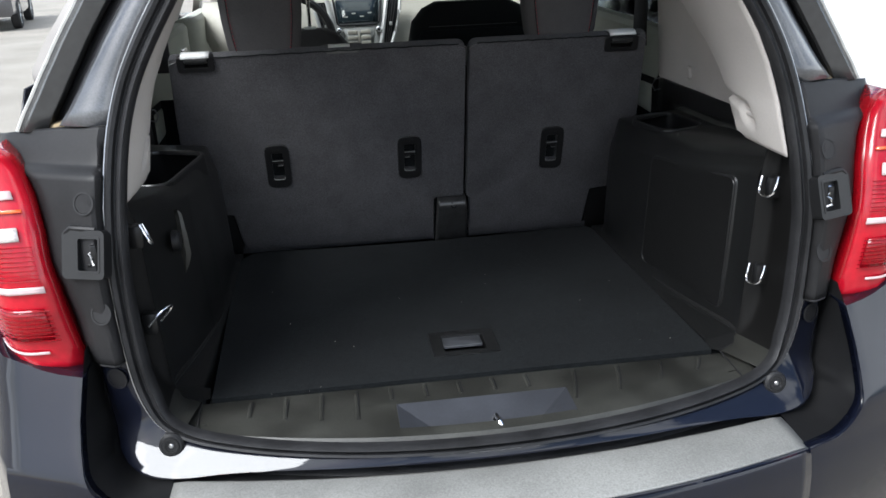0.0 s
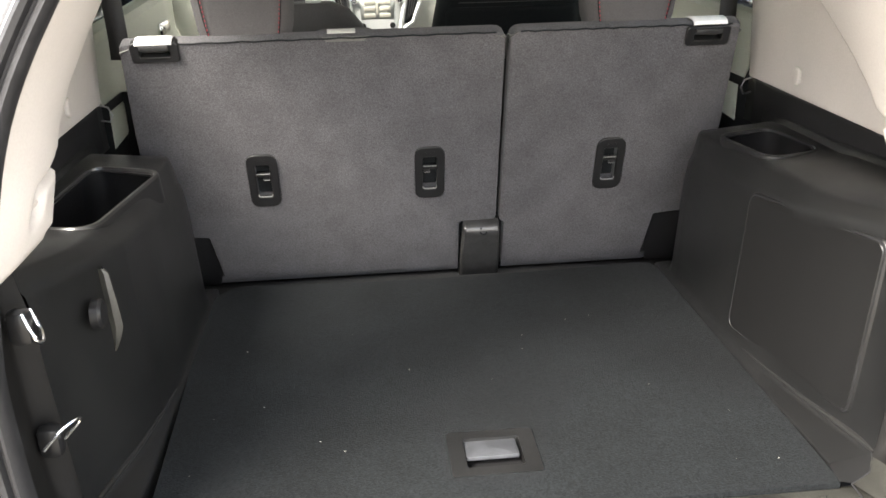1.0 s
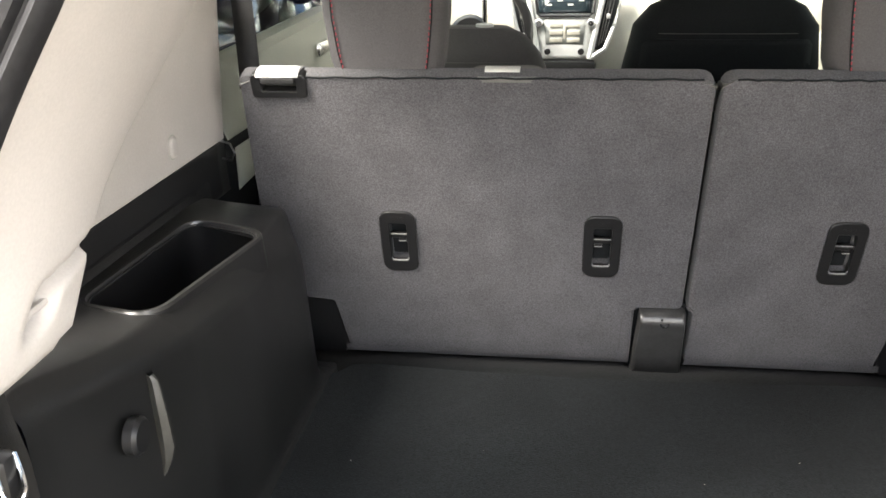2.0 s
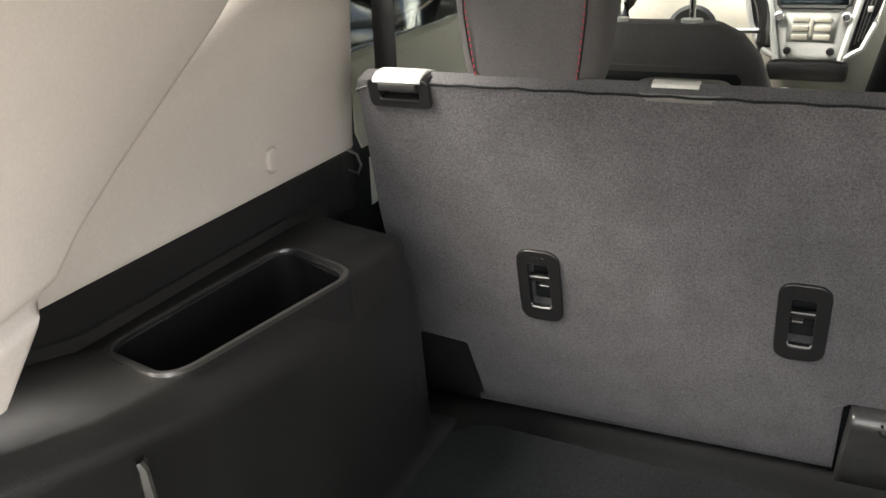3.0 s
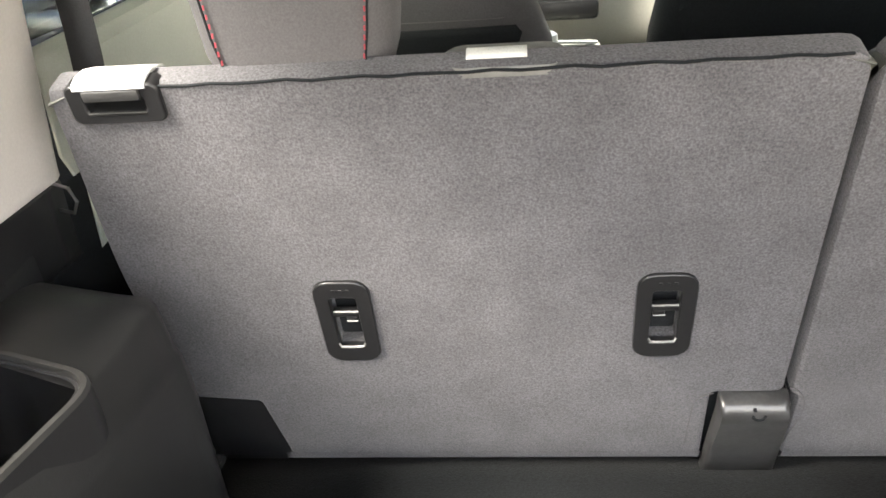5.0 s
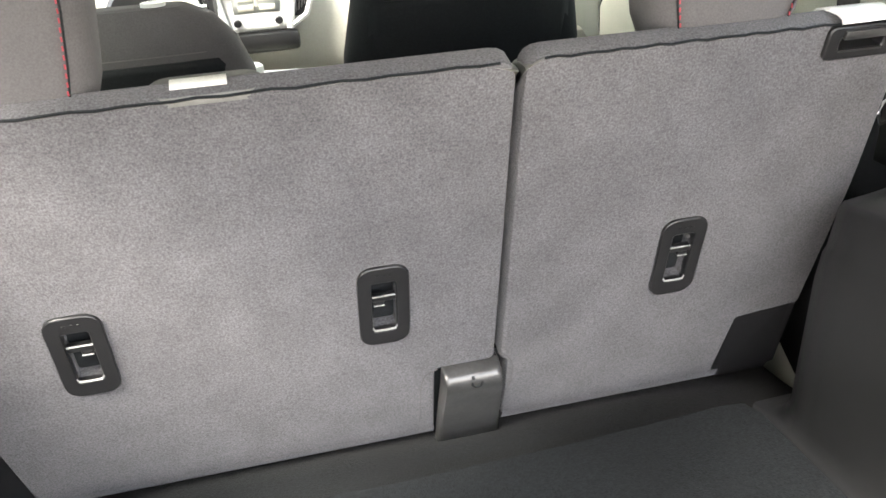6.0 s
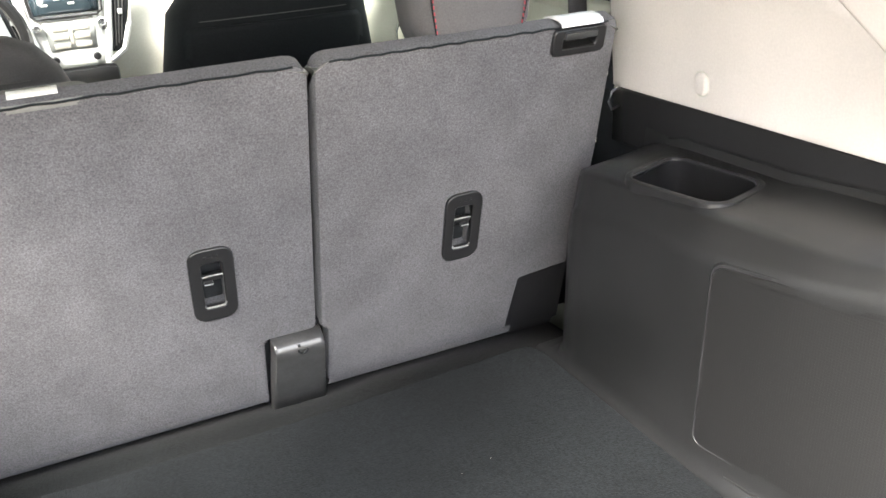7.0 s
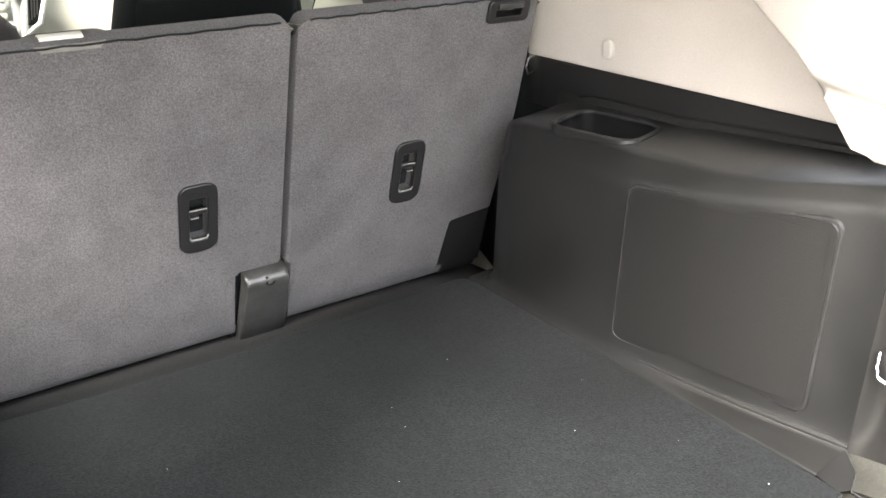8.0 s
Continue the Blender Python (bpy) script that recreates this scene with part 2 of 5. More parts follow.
def tube(points, r, n=8, closed=False, flat=1.0):
    pts = [Vector(p) for p in points]
    rings = []
    up = Vector((0.13, 0.21, 0.97))
    for k, p in enumerate(pts):
        a = pts[k - 1] if (k or closed) else p
        b = pts[(k + 1) % len(pts)] if (k < len(pts) - 1 or closed) else p
        d = (b - a).normalized()
        s = d.cross(up)
        if s.length < 0.1:
            s = d.cross(Vector((1, 0, 0)))
        s.normalize()
        t = s.cross(d)
        rings.append([p + r * (math.cos(2 * math.pi * q / n) * s + flat * math.sin(2 * math.pi * q / n) * t) for q in range(n)])
    if closed:
        return grid(rings, close_u=True, close_v=True)
    return loft(rings)


def disc(m, r, depth=0.003, n=24, bev=0.001):
    return plate([(r * math.cos(2 * math.pi * k / n), r * math.sin(2 * math.pi * k / n)) for k in range(n)], m, depth, bev, 1)


def frame_ring(m, outer, inner, depth, lift=0.0):
    """A frame between two outlines of as many points, with an outer and an inner wall of the depth."""
    rows = [[m @ Vector((x, y, -depth)) for x, y in outer], [m @ Vector((x, y, lift)) for x, y in outer],
            [m @ Vector((x, y, lift)) for x, y in inner], [m @ Vector((x, y, -depth)) for x, y in inner]]
    return grid(rows, close_u=True)


def smooth_path(pts, n=6):
    """A Catmull-Rom curve through points."""
    P = [Vector(p) for p in pts]
    out = []
    for k in range(len(P) - 1):
        a, b, c, d = P[max(k - 1, 0)], P[k], P[k + 1], P[min(k + 2, len(P) - 1)]
        for q in range(n):
            t = q / n
            out.append(0.5 * (2 * b + (c - a) * t + (2 * a - 5 * b + 4 * c - d) * t * t + (3 * b - a - 3 * c + d) * t ** 3))
    out.append(P[-1])
    return out


def interp(x, xs, ys):
    return float(np.interp(x, xs, ys))


# ---- ground ----
bm = bmesh.new()
bmesh.ops.create_grid(bm, x_segments=2, y_segments=2, size=600)
tagged(part("ground", bm, ASPHALT), "worn grey asphalt of a car park", "ground", kind="structure")

# ---- the car: body and jambs ----
car = thing("car", "dark blue metallic sport utility car with its tailgate open", "car")


def face_y(x, z):
    """The rear face of the body round the tailgate opening."""
    return 1.092 + 0.37 * x * x + interp(z, [1.04, 1.15, 1.60], [0.0, 0.022, 0.165])


HALF = [(0.0, 0.718), (0.12, 0.718), (0.25, 0.719), (0.36, 0.722), (0.44, 0.727), (0.505, 0.735), (0.545, 0.750), (0.570, 0.775), (0.588, 0.82),
        (0.597, 0.88), (0.601, 0.96), (0.601, 1.05), (0.595, 1.14), (0.582, 1.235), (0.565, 1.30), (0.545, 1.35), (0.518, 1.40), (0.48, 1.46),
        (0.43, 1.535), (0.36, 1.585), (0.25, 1.615), (0.12, 1.625), (0.0, 1.63)]
half = [Vector((p.x, 0, p.y)) for p in smooth_path([(x, z, 0) for x, z in HALF], 3)]
CONTOUR = [Vector((p.x, face_y(p.x, p.z), p.z)) for p in half] + [Vector((-p.x, face_y(p.x, p.z), p.z)) for p in half[-2:0:-1]]


def normals2d(c):
    out = []
    for k in range(len(c)):
        d = c[(k + 1) % len(c)] - c[k - 1]
        v = Vector((d.z, 0, -d.x)).normalized()
        out.append(v)
    return out


CN = normals2d(CONTOUR)


def offset_ring(o, back):
    """The opening's outline, moved out by o and rearwards by back."""
    w = [interp(p.z, [0.73, 0.80], [0.6, 1.0]) if o < 0 else 1.0 for p in CONTOUR]
    return [Vector((p.x + n.x * o * k, p.y - back, p.z + n.z * o * k)) for p, n, k in zip(CONTOUR, CN, w)]


# weatherstrip: a double rubber lip round the opening
part("weatherstrip", grid([offset_ring(o, b) for o, b in ((0.004, -0.004), (0.003, 0.008), (-0.002, 0.014), (-0.008, 0.012), (-0.011, 0.004), (-0.014, 0.003),
     (-0.017, 0.011), (-0.023, 0.016), (-0.028, 0.011), (-0.030, 0.002), (-0.030, -0.008))], close_u=True), RUBBER, car, "black double-lipped rubber weatherstrip")
part("seal_flange", grid([offset_ring(o, b) for o, b in ((0.0055, 0.001), (0.0055, 0.005), (0.004, 0.005), (0.004, 0.001))], close_u=True, close_v=True), STEEL, car)

SIDES = (-1, 1)


def lamp_in(z):
    return interp(z, [0.86, 0.95, 1.03, 1.06, 1.11, 1.155, 1.20, 1.226, 1.25], [0.668, 0.686, 0.697, 0.703, 0.707, 0.717, 0.733, 0.752, 0.80])


def contour_x(z):
    zs = [p[1] for p in HALF[4:]]
    return interp(z, zs, [p[0] for p in HALF[4:]])


INNER = [(0.0, 0.718), (0.12, 0.718), (0.25, 0.719), (0.36, 0.722), (0.44, 0.727), (0.505, 0.735), (0.545, 0.750), (0.570, 0.775), (0.588, 0.82), (0.5965, 0.876)]
OUTER = [(0.0, 0.700), (0.12, 0.700), (0.25, 0.700), (0.36, 0.699), (0.455, 0.694), (0.545, 0.684), (0.605, 0.698), (0.638, 0.735), (0.647, 0.80), (0.652, 0.879)]


def pad_in(x):
    """The inner edge of the bumper's step pad."""
    return 1.089 + 0.2 * x * x


ji = [(p.x, p.y) for p in smooth_path([(x, z, 0) for x, z in INNER], 4)]
jo = [(p.x, p.y) for p in smooth_path([(x, z, 0) for x, z in OUTER], 4)]
rows = []
for k in list(range(len(ji) - 1, 0, -1)) + [-j for j in range(len(ji))]:
    sg, j = (1, k) if k > 0 else (-1, -k)
    (xa, za), (xb, zb) = ji[j], jo[j]
    low = 1 - min(1, max(0, (zb - 0.69) / 0.06))
    row = []
    for f, dy in ((0, 0.006), (0.06, -0.003), (0.25, -0.007), (0.5, -0.010), (0.75, -0.012 - 0.004 * low), (0.93, -0.010 - 0.008 * low), (1.0, -0.006 - 0.008 * low), (1.03, 0.004), (1.03, 0.03)):
        x, z = xa + (xb - xa) * f, za + (zb - za) * f
        low_y = pad_in(x) + 0.014
        row.append((sg * x, face_y(x, 0.87) * (1 - f * low) + low_y * f * low + dy, z))
    rows.append(row)
part("painted_jamb", grid(rows), PAINT, car, "glossy dark blue painted jamb and sill")


def bumper_edge(x):
    return 0.963 + 0.29 * x * x


def corner_y(x, z):
    """The outer face of the bumper: a shoulder that leans back above a crease, upright below it."""
    return bumper_edge(x) + interp(z, [0.30, 0.45, 0.56, 0.63, 0.668, 0.72, 0.735, 0.80, 0.874], [0.045, 0.0, -0.014, -0.012, -0.004, 0.002, 0.009, 0.05, 0.092])


EDGE = [(0.541, 0.674), (0.600, 0.678), (0.640, 0.697), (0.663, 0.727), (0.670, 0.77), (0.671, 0.81), (0.667, 0.85), (0.664, 0.874)]
edge = [(p.x, p.y) for p in smooth_path([(x, z, 0) for x, z in EDGE], 4)]
JEDGE = [(0.541, 0.684), (0.582, 0.690), (0.613, 0.704), (0.638, 0.738), (0.647, 0.785), (0.649, 0.82), (0.650, 0.85), (0.652, 0.88)]
jedge = [(p.x, p.y) for p in smooth_path([(x, z, 0) for x, z in JEDGE], 4)]

for s in SIDES:
    # cover between the weatherstrip and the lamp: a raised face with a shoulder, a ledge and a sloping top
    def shoulder(z):
        return interp(z, [0.857, 0.95, 1.0, 1.06, 1.12, 1.161, 1.185, 1.195, 1.21], [0.640, 0.653, 0.668, 0.687, 0.690, 0.697, 0.712, 0.73, 0.77])

    def jamb_y(x, z, f=0.45):
        step = interp(z, [1.188, 1.194, 1.202, 1.208, 1.262], [0.0, 0.004, 0.020, 0.023, 0.034])
        d = x - shoulder(z)
        out = 0.0 if d < -0.008 else 0.55 * (d + 0.008) ** 2 / 0.02 if d < 0.012 else 0.011 + 1.1 * (d - 0.012)
        a = contour_x(z) + 0.004
        return face_y(x, z) - 0.028 + 0.030 * max(0, 1 - (x - a) / 0.016) ** 2 + step + min(out, 0.06)
    rows = []
    zc = [0.877 + 0.307 * k / 22 for k in range(23)] + [1.188, 1.191, 1.194, 1.197, 1.200, 1.203, 1.206, 1.212, 1.225, 1.24, 1.25, 1.257, 1.262]
    for z in zc:
        a, b = contour_x(z) + 0.004, lamp_in(min(z, 1.24)) + 0.012
        rows.append([(s * (a + (b - a) * q / 24), jamb_y(a + (b - a) * q / 24, z), z - max(0, z - 1.2) * 0.35 * (q / 24) ** 2) for q in range(25)])
    part("jamb_cover", grid(rows), JAMB, car, "satin dark grey jamb cover beside the lamp", solid=0.004)
    # seams of the cover
    for z in (0.877,):
        a, b = contour_x(z) + 0.007, lamp_in(z) - (0.03 if z < 1 else 0.05)
        part("seam", tube([(s * (a + (b - a) * k / 6), jamb_y(a + (b - a) * k / 6, z, k / 7) - 0.0025, z) for k in range(7)], 0.002, 5), RUBBER, car)
    for z0, z1 in ((0.89, 0.99), (1.10, 1.20)):
        part("seam", tube([(s * (contour_x(z0 + (z1 - z0) * k / 6) + 0.011), face_y(contour_x(z0 + (z1 - z0) * k / 6), z0 + (z1 - z0) * k / 6) - 0.004, z0 + (z1 - z0) * k / 6) for k in range(7)], 0.0028, 5), RUBBER, car)
    # round plugs
    for x, z in ((0.626, 1.152), (0.623, 0.972), (0.621, 0.846)):
        m = look((s * x, jamb_y(x, z) - 0.0022 if z > 0.87 else face_y(x, 0.85) - 0.0135, z), (s * (x - 0.66 * x * 1.7), 1.25 + 1.7, z - (0.55 if z > 0.9 else 0.0)))
        part("round_cap", disc(m, 0.0165, 0.003), JAMB, car)
        part("cap_groove", grid([[m @ Vector((r * math.cos(a), r * math.sin(a), 0.0014)) for a in [2 * math.pi * k / 24 for k in range(24)]] for r in (0.0162, 0.0188)], close_u=True), RUBBER, car)
    # latch well in a raised block
    x, z = 0.627, 1.074
    m = look((s * x, face_y(x, z) - 0.038, z), (s * (x - 0.55 * x * 1.7), 1.25 + 1.7, z - 0.53))
    block = [(px + s * 0.009, py) for px, py in rring(0.074, 0.078, 0.008)]
    housing = part("latch_housing", frame_ring(m, block, rring(0.036, 0.052, 0.003), 0.022), SATIN, car, "moulded housing of a latch wedge")
    part("latch_bezel", frame_ring(m @ Matrix.Translation((0, 0, 0.001)), rring(0.042, 0.058, 0.004), rring(0.035, 0.051, 0.003), 0.004), SATIN, housing)
    part("latch_well", plate(rring(0.040, 0.056, 0.003), m @ Matrix.Translation((0, 0, -0.014)), 0.002), SATIN, housing)
    part("latch_wedge", tube([m @ Vector(p) for p in ((-0.005, 0.018, -0.010), (0.006, 0.016, -0.006), (0.004, 0.006, -0.006), (-0.004, 0.0, -0.007), (0.004, -0.006, -0.006), (0.005, -0.016, -0.006), (-0.005, -0.018, -0.010))], 0.0028, 6), CHROME, housing, "bright metal latch clip")
    part("latch_block", rbox(m @ Vector((0.006, 0, -0.010)), (0.010, 0.010, 0.034), 0.002), SATIN, housing)
    part("block_crest", tube([m @ Vector((s * 0.042, 0.034, -0.004)), m @ Vector((s * 0.032, 0.042, -0.003)), m @ Vector((s * 0.012, 0.041, -0.003)), m @ Vector((s * -0.01, 0.040, -0.006))], 0.005, 8), JAMB, housing)
    # ledge on top of the cover, with pollen dirt, and the painted pillar above
    rows = []
    for k in range(7):
        f = k / 6
        x = contour_x(1.262) + 0.006 + f * 0.135
        y0 = face_y(x, 1.262)
        rows.append([(s * x, y0 + 0.026, 1.2605 - 0.012 * f * f), (s * x, y0 + 0.030, 1.2645 - 0.012 * f * f), (s * x, y0 + 0.05, 1.268 - 0.012 * f * f)])
    part("ledge", grid(rows), DIRT, car, "ledge with yellow pollen dirt", solid=0.003)
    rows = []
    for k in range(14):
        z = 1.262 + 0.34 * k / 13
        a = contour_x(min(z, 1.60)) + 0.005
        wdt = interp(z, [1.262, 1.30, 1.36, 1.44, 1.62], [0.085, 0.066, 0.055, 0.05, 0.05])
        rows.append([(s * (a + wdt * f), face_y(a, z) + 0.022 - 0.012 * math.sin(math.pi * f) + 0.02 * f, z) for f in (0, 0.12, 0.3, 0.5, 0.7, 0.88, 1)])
    part("pillar_panel", grid(rows), DUSTY_SHEEN, car, "dusty dark blue painted rear pillar with a sky sheen painted in", solid=0.004)
    rows, rows2, rows3 = [], [], []
    for k in range(14):
        z = 1.25 + 0.36 * k / 13
        a = contour_x(min(max(z, 1.262), 1.60)) + 0.005
        wdt = interp(z, [1.25, 1.30, 1.36, 1.44, 1.62], [0.085, 0.066, 0.055, 0.05, 0.05])
        a += wdt - 0.002
        y = face_y(a, z)
        rows.append([(s * a, y + 0.02, z), (s * (a + 0.012), y + 0.055, z), (s * (a + 0.03), y + 0.06, z)])
        rows2.append([(s * (a + 0.028), y + 0.058, z), (s * (a + 0.035), y + 0.04, z), (s * (a + 0.065), y + 0.034, z), (s * (a + 0.078), y + 0.045, z)])
        rows3.append((s * (a + 0.082), y + 0.046, z))
    part("pillar_channel", grid(rows), SATIN, car, solid=0.003)
    part("quarter_glass_edge", grid(rows2), mat("grey_glass_edge", (0.05, 0.05, 0.05), 0.2, var=0.1), car, "grey edge of the quarter window", solid=0.004)
    part("bright_strip", tube(rows3, 0.0035, 6), mat("pale_trim_strip", (0.5, 0.5, 0.48), 0.35, metal=0.4), car, "pale bright strip along the window")
    # tail lamp
    lamp = tagged(new("tail_light"), "red tail light with clear and amber bands")
    lamp.parent = car

    def lamp_surface(z0, z1, lift=0.0, n=6, f0=0.0, f1=1.0):
        rows = []
        for k in range(n + 1):
            z = z0 + (z1 - z0) * k / n
            row = []
            for q in range(11):
                f = f0 + (f1 - f0) * q / 10
                zz = min(max(z, 0.868 + 0.055 * f ** 1.4), 1.236 - 0.085 * f ** 1.2)
                a = lamp_in(zz)
                g = 1.25 * f - 0.25 * f * f
                bulge = 0.02 * math.sin(math.pi * min(1, (zz - 0.85) / 0.42))
                edge_r = 0.006 * max(0, 1 - f / 0.05) ** 2
                row.append((s * (a + (0.885 - a) * g), face_y(min(a, 0.72), zz) - 0.03 - bulge + 0.62 * max(0, f - 0.25) ** 2 - lift + edge_r, zz))
            rows.append(row)
        return rows
    rows = lamp_surface(0.866, 1.236, n=20)
    part("lens", grid(rows), REDLENS, lamp, solid=0.006)
    part("lens_side", grid([[(r[0][0], r[0][1] - 0.002, r[0][2]), (r[0][0] - s * 0.002, r[0][1] + 0.015, r[0][2]), (r[0][0] - s * 0.002, r[0][1] + 0.06, r[0][2])] for r in rows]), DARKRED, lamp, solid=0.002)
    for z0, z1, mm, nm, fa, f1 in ((1.160, 1.173, WHITEL, "pale_band", 0.10, 0.9), (1.140, 1.145, AMBER, "amber_band", 0.06, 0.8), (1.097, 1.118, CLEARL, "reversing_lens", 0.13, 0.8),
                                   (1.013, 1.024, WHITEL, "pale_band", 0.04, 0.9), (0.930, 0.985, DARKRED, "reflector", 0.09, 0.95), (0.905, 0.909, WHITEL, "pale_line", 0.16, 0.6)):
        part(nm, grid(lamp_surface(z0, z1, 0.0075, 3, fa, f1)), mm, lamp, solid=0.003)
    for k in range(30):
        z = 0.930 + k * 0.0075
        if 0.985 < z < 1.032 or 1.092 < z < 1.15:
            continue
        part("lens_rib", tube([(p[0], p[1], p[2]) for p in lamp_surface(z, z + 0.001, 0.0105 if z < 0.99 else 0.007, 1, 0.05, 0.9)[0]], 0.0009, 4), DARKRED, lamp)
    # corner of the bumper below the lamp
    rows = []
    for z in (0.30, 0.45, 0.56, 0.63, 0.655, 0.668, 0.674, 0.678, 0.686, 0.697, 0.712, 0.722, 0.730, 0.738, 0.77, 0.81, 0.85, 0.872):
        ex = interp(z, [p[1] for p in edge], [p[0] for p in edge]) if z > 0.674 else 0.541
        row = [(ex - 0.003, corner_y(ex, z) + 0.02, z), (ex, corner_y(ex, z), z)]
        row += [(ex + (0.80 - ex) * f, corner_y(ex + (0.80 - ex) * f, z), z) for f in (0.02, 0.15, 0.3, 0.5, 0.75, 1)]
        t = corner_y(0.80, z) - 1.175
        row += [(0.845, 1.25 + 0.8 * t, z), (0.872, 1.36 + 0.4 * t, z), (0.895, 1.54, z), (0.905, 1.75, z)]
        lift = (0, 0, 0, 0.01, 0.03, 0.10, 0.28, 0.45, 0.8, 1, 1, 1)
        rows.append([(s * x, y, zz + 0.055 * f * max(0, (zz - 0.78) / 0.092)) for (x, y, zz), f in zip(row, lift)])
    rows.append([(x, y + 0.012, z + 0.001) for x, y, z in rows[-1]])
    rows.append([(x, y + 0.07, z + 0.001) for x, y, z in rows[-2]])
    part("rear_corner", grid(rows), PAINT, car, "glossy dark blue bumper corner", solid=0.004)
    part("corner_lip", tube([(s * x, corner_y(x, z) + 0.003, z + 0.001) for x, z in edge[:18]], 0.002, 6), PAINT, car)
    # recess between the jamb and the bumper corner
    rows = []
    n = len(edge)
    for k in range(n):
        (xe, ze), (xj, zj) = edge[k], jedge[k]
        u = k / (n - 1)
        dep = 0.075 * min(1, max(0, (u - 0.12) / 0.35))
        ye, yj = corner_y(xe, ze), face_y(xj, min(zj, 0.87)) - 0.004
        low = 0.022 * math.sin(math.pi * min(1, u / 0.7))
        rows.append([(s * xj, yj + 0.0, zj), (s * (xj + (xe - xj) * 0.12), yj + (ye - yj) * 0.12 + dep * 0.6, zj + (ze - zj) * 0.12 - low * 0.5), (s * (xj + xe) / 2, (ye + yj) / 2 + dep, (zj + ze) / 2 - low),
                     (s * (xe + (xj - xe) * 0.12), ye + (yj - ye) * 0.12 + dep * 0.6, ze + (zj - ze) * 0.12 - low * 0.4), (s * xe, ye + 0.004, ze)])
    rows.append([(x, y + 0.03, z + 0.03) for x, y, z in rows[-1]])
    part("corner_recess", grid(rows), SATIN, car, "dark recess beside the bumper corner")
    # rubber buffer
    x, z = 0.541, 0.733
    m = look((s * x, face_y(x, z) - 0.026, z), (s * x * 0.96, 3, z - 0.35))
    buf = part("buffer", disc(m, 0.021, 0.02, bev=0.004), RUBBER, car, "round rubber buffer")
    part("buffer_ring", grid([[m @ Vector((r * math.cos(a), r * math.sin(a), h)) for a in [2 * math.pi * k / 24 for k in range(24)]] for r, h in ((0.014, 0.0), (0.013, 0.002), (0.010, 0.002), (0.009, 0.0))], close_u=True), SATIN, buf)
    part("buffer_screw", disc(m @ Matrix.Translation((0, 0, 0.001)), 0.004, 0.002, 10), STEEL, buf)

car.location.x = 0.008

# painted sill below the weatherstrip, gap, step pad and bumper skin
xs = [-0.56 + 1.12 * k / 40 for k in range(41)]
part("bumper_gap", grid([[(x, face_y(x, 0.7) + 0.03, 0.690), (x, face_y(x, 0.7) + 0.01, 0.668), (x, face_y(x, 0.7) - 0.03, 0.664)] for x in xs]), RUBBER, car, solid=0.003)
bumper = tagged(new("bumper"), "rear bumper with a grey textured step pad")
bumper.parent = car
px = [-0.540 + 1.08 * k / 48 for k in range(49)]
rows = []
for x in px:
    a, b = pad_in(x), bumper_edge(x) + 0.006
    w = min(1, (0.541 - abs(x)) / 0.04)
    e = 0.004 * max(0, 1 - (0.541 - abs(x)) / 0.006)
    rows.append([(x, a + (b - a) * f, 0.679 - e + 0.004 * math.sin(math.pi * f) * w - 0.005 * f * f) for f in (0, 0.04, 0.12, 0.3, 0.5, 0.7, 0.88, 0.97, 1)])
part("step_pad", grid(rows), PAD, bumper, "weathered grey textured step pad", solid=0.006)
rows = []
for k in range(49):
    x = -0.541 + 1.082 * k / 48
    y = bumper_edge(x)
    rows.append([(x, y + 0.09, 0.655), (x, y + 0.02, 0.664), (x, y + 0.004, 0.672), (x, y - 0.002, 0.671), (x, y - 0.005, 0.664), (x, y - 0.012, 0.63), (x, y - 0.014, 0.56), (x, y + 0.0, 0.45), (x, y + 0.045, 0.30)])
part("bumper_skin", grid(rows), PAINT, bumper, "glossy dark blue bumper skin", solid=0.004)
part("bumper_lip", tube([(-0.54 + 1.08 * k / 40, bumper_edge(-0.54 + 1.08 * k / 40) + 0.003, 0.673) for k in range(41)], 0.0025, 6), PAINT, bumper)

# tailgate, raised
tg = tagged(new("tailgate"), "raised dark blue tailgate with its window")
tg.parent = car
HINGE = Vector((0, 1.36, 1.67))


def gate(x, f, t=0.0):
    a = radians(42)
    return HINGE + Vector((x, -math.cos(a) * f + math.sin(a) * t, math.sin(a) * f + 0.06 * math.sin(math.pi * f) + math.cos(a) * t))


part("gate_panel", grid([[gate(x * (0.66 + 0.04 * f), f, -0.05 * x * x) for x in (-1, -0.8, -0.4, 0, 0.4, 0.8, 1)] for f in (0.56, 0.7, 0.85, 0.98)]), PAINT, tg, solid=0.05)
part("gate_header", grid([[gate(x * 0.66, f, -0.05 * x * x) for x in (-1, -0.8, -0.4, 0, 0.4, 0.8, 1)] for f in (0.0, 0.07)]), PAINT, tg, solid=0.04)
for s in SIDES:
    part("gate_frame", grid([[gate(s * (x + 0.02 * f), f, -0.05 * x * x) for x in (0.58, 0.62, 0.66)] for f in (0.07, 0.3, 0.56)]), PAINT, tg, solid=0.04)
part("gate_window", grid([[gate(x * 0.58, f, -0.04 * x * x) for x in (-1, -0.5, 0, 0.5, 1)] for f in (0.07, 0.3, 0.56)]), DARKPANE, tg, "dark tinted tailgate window", solid=0.004)

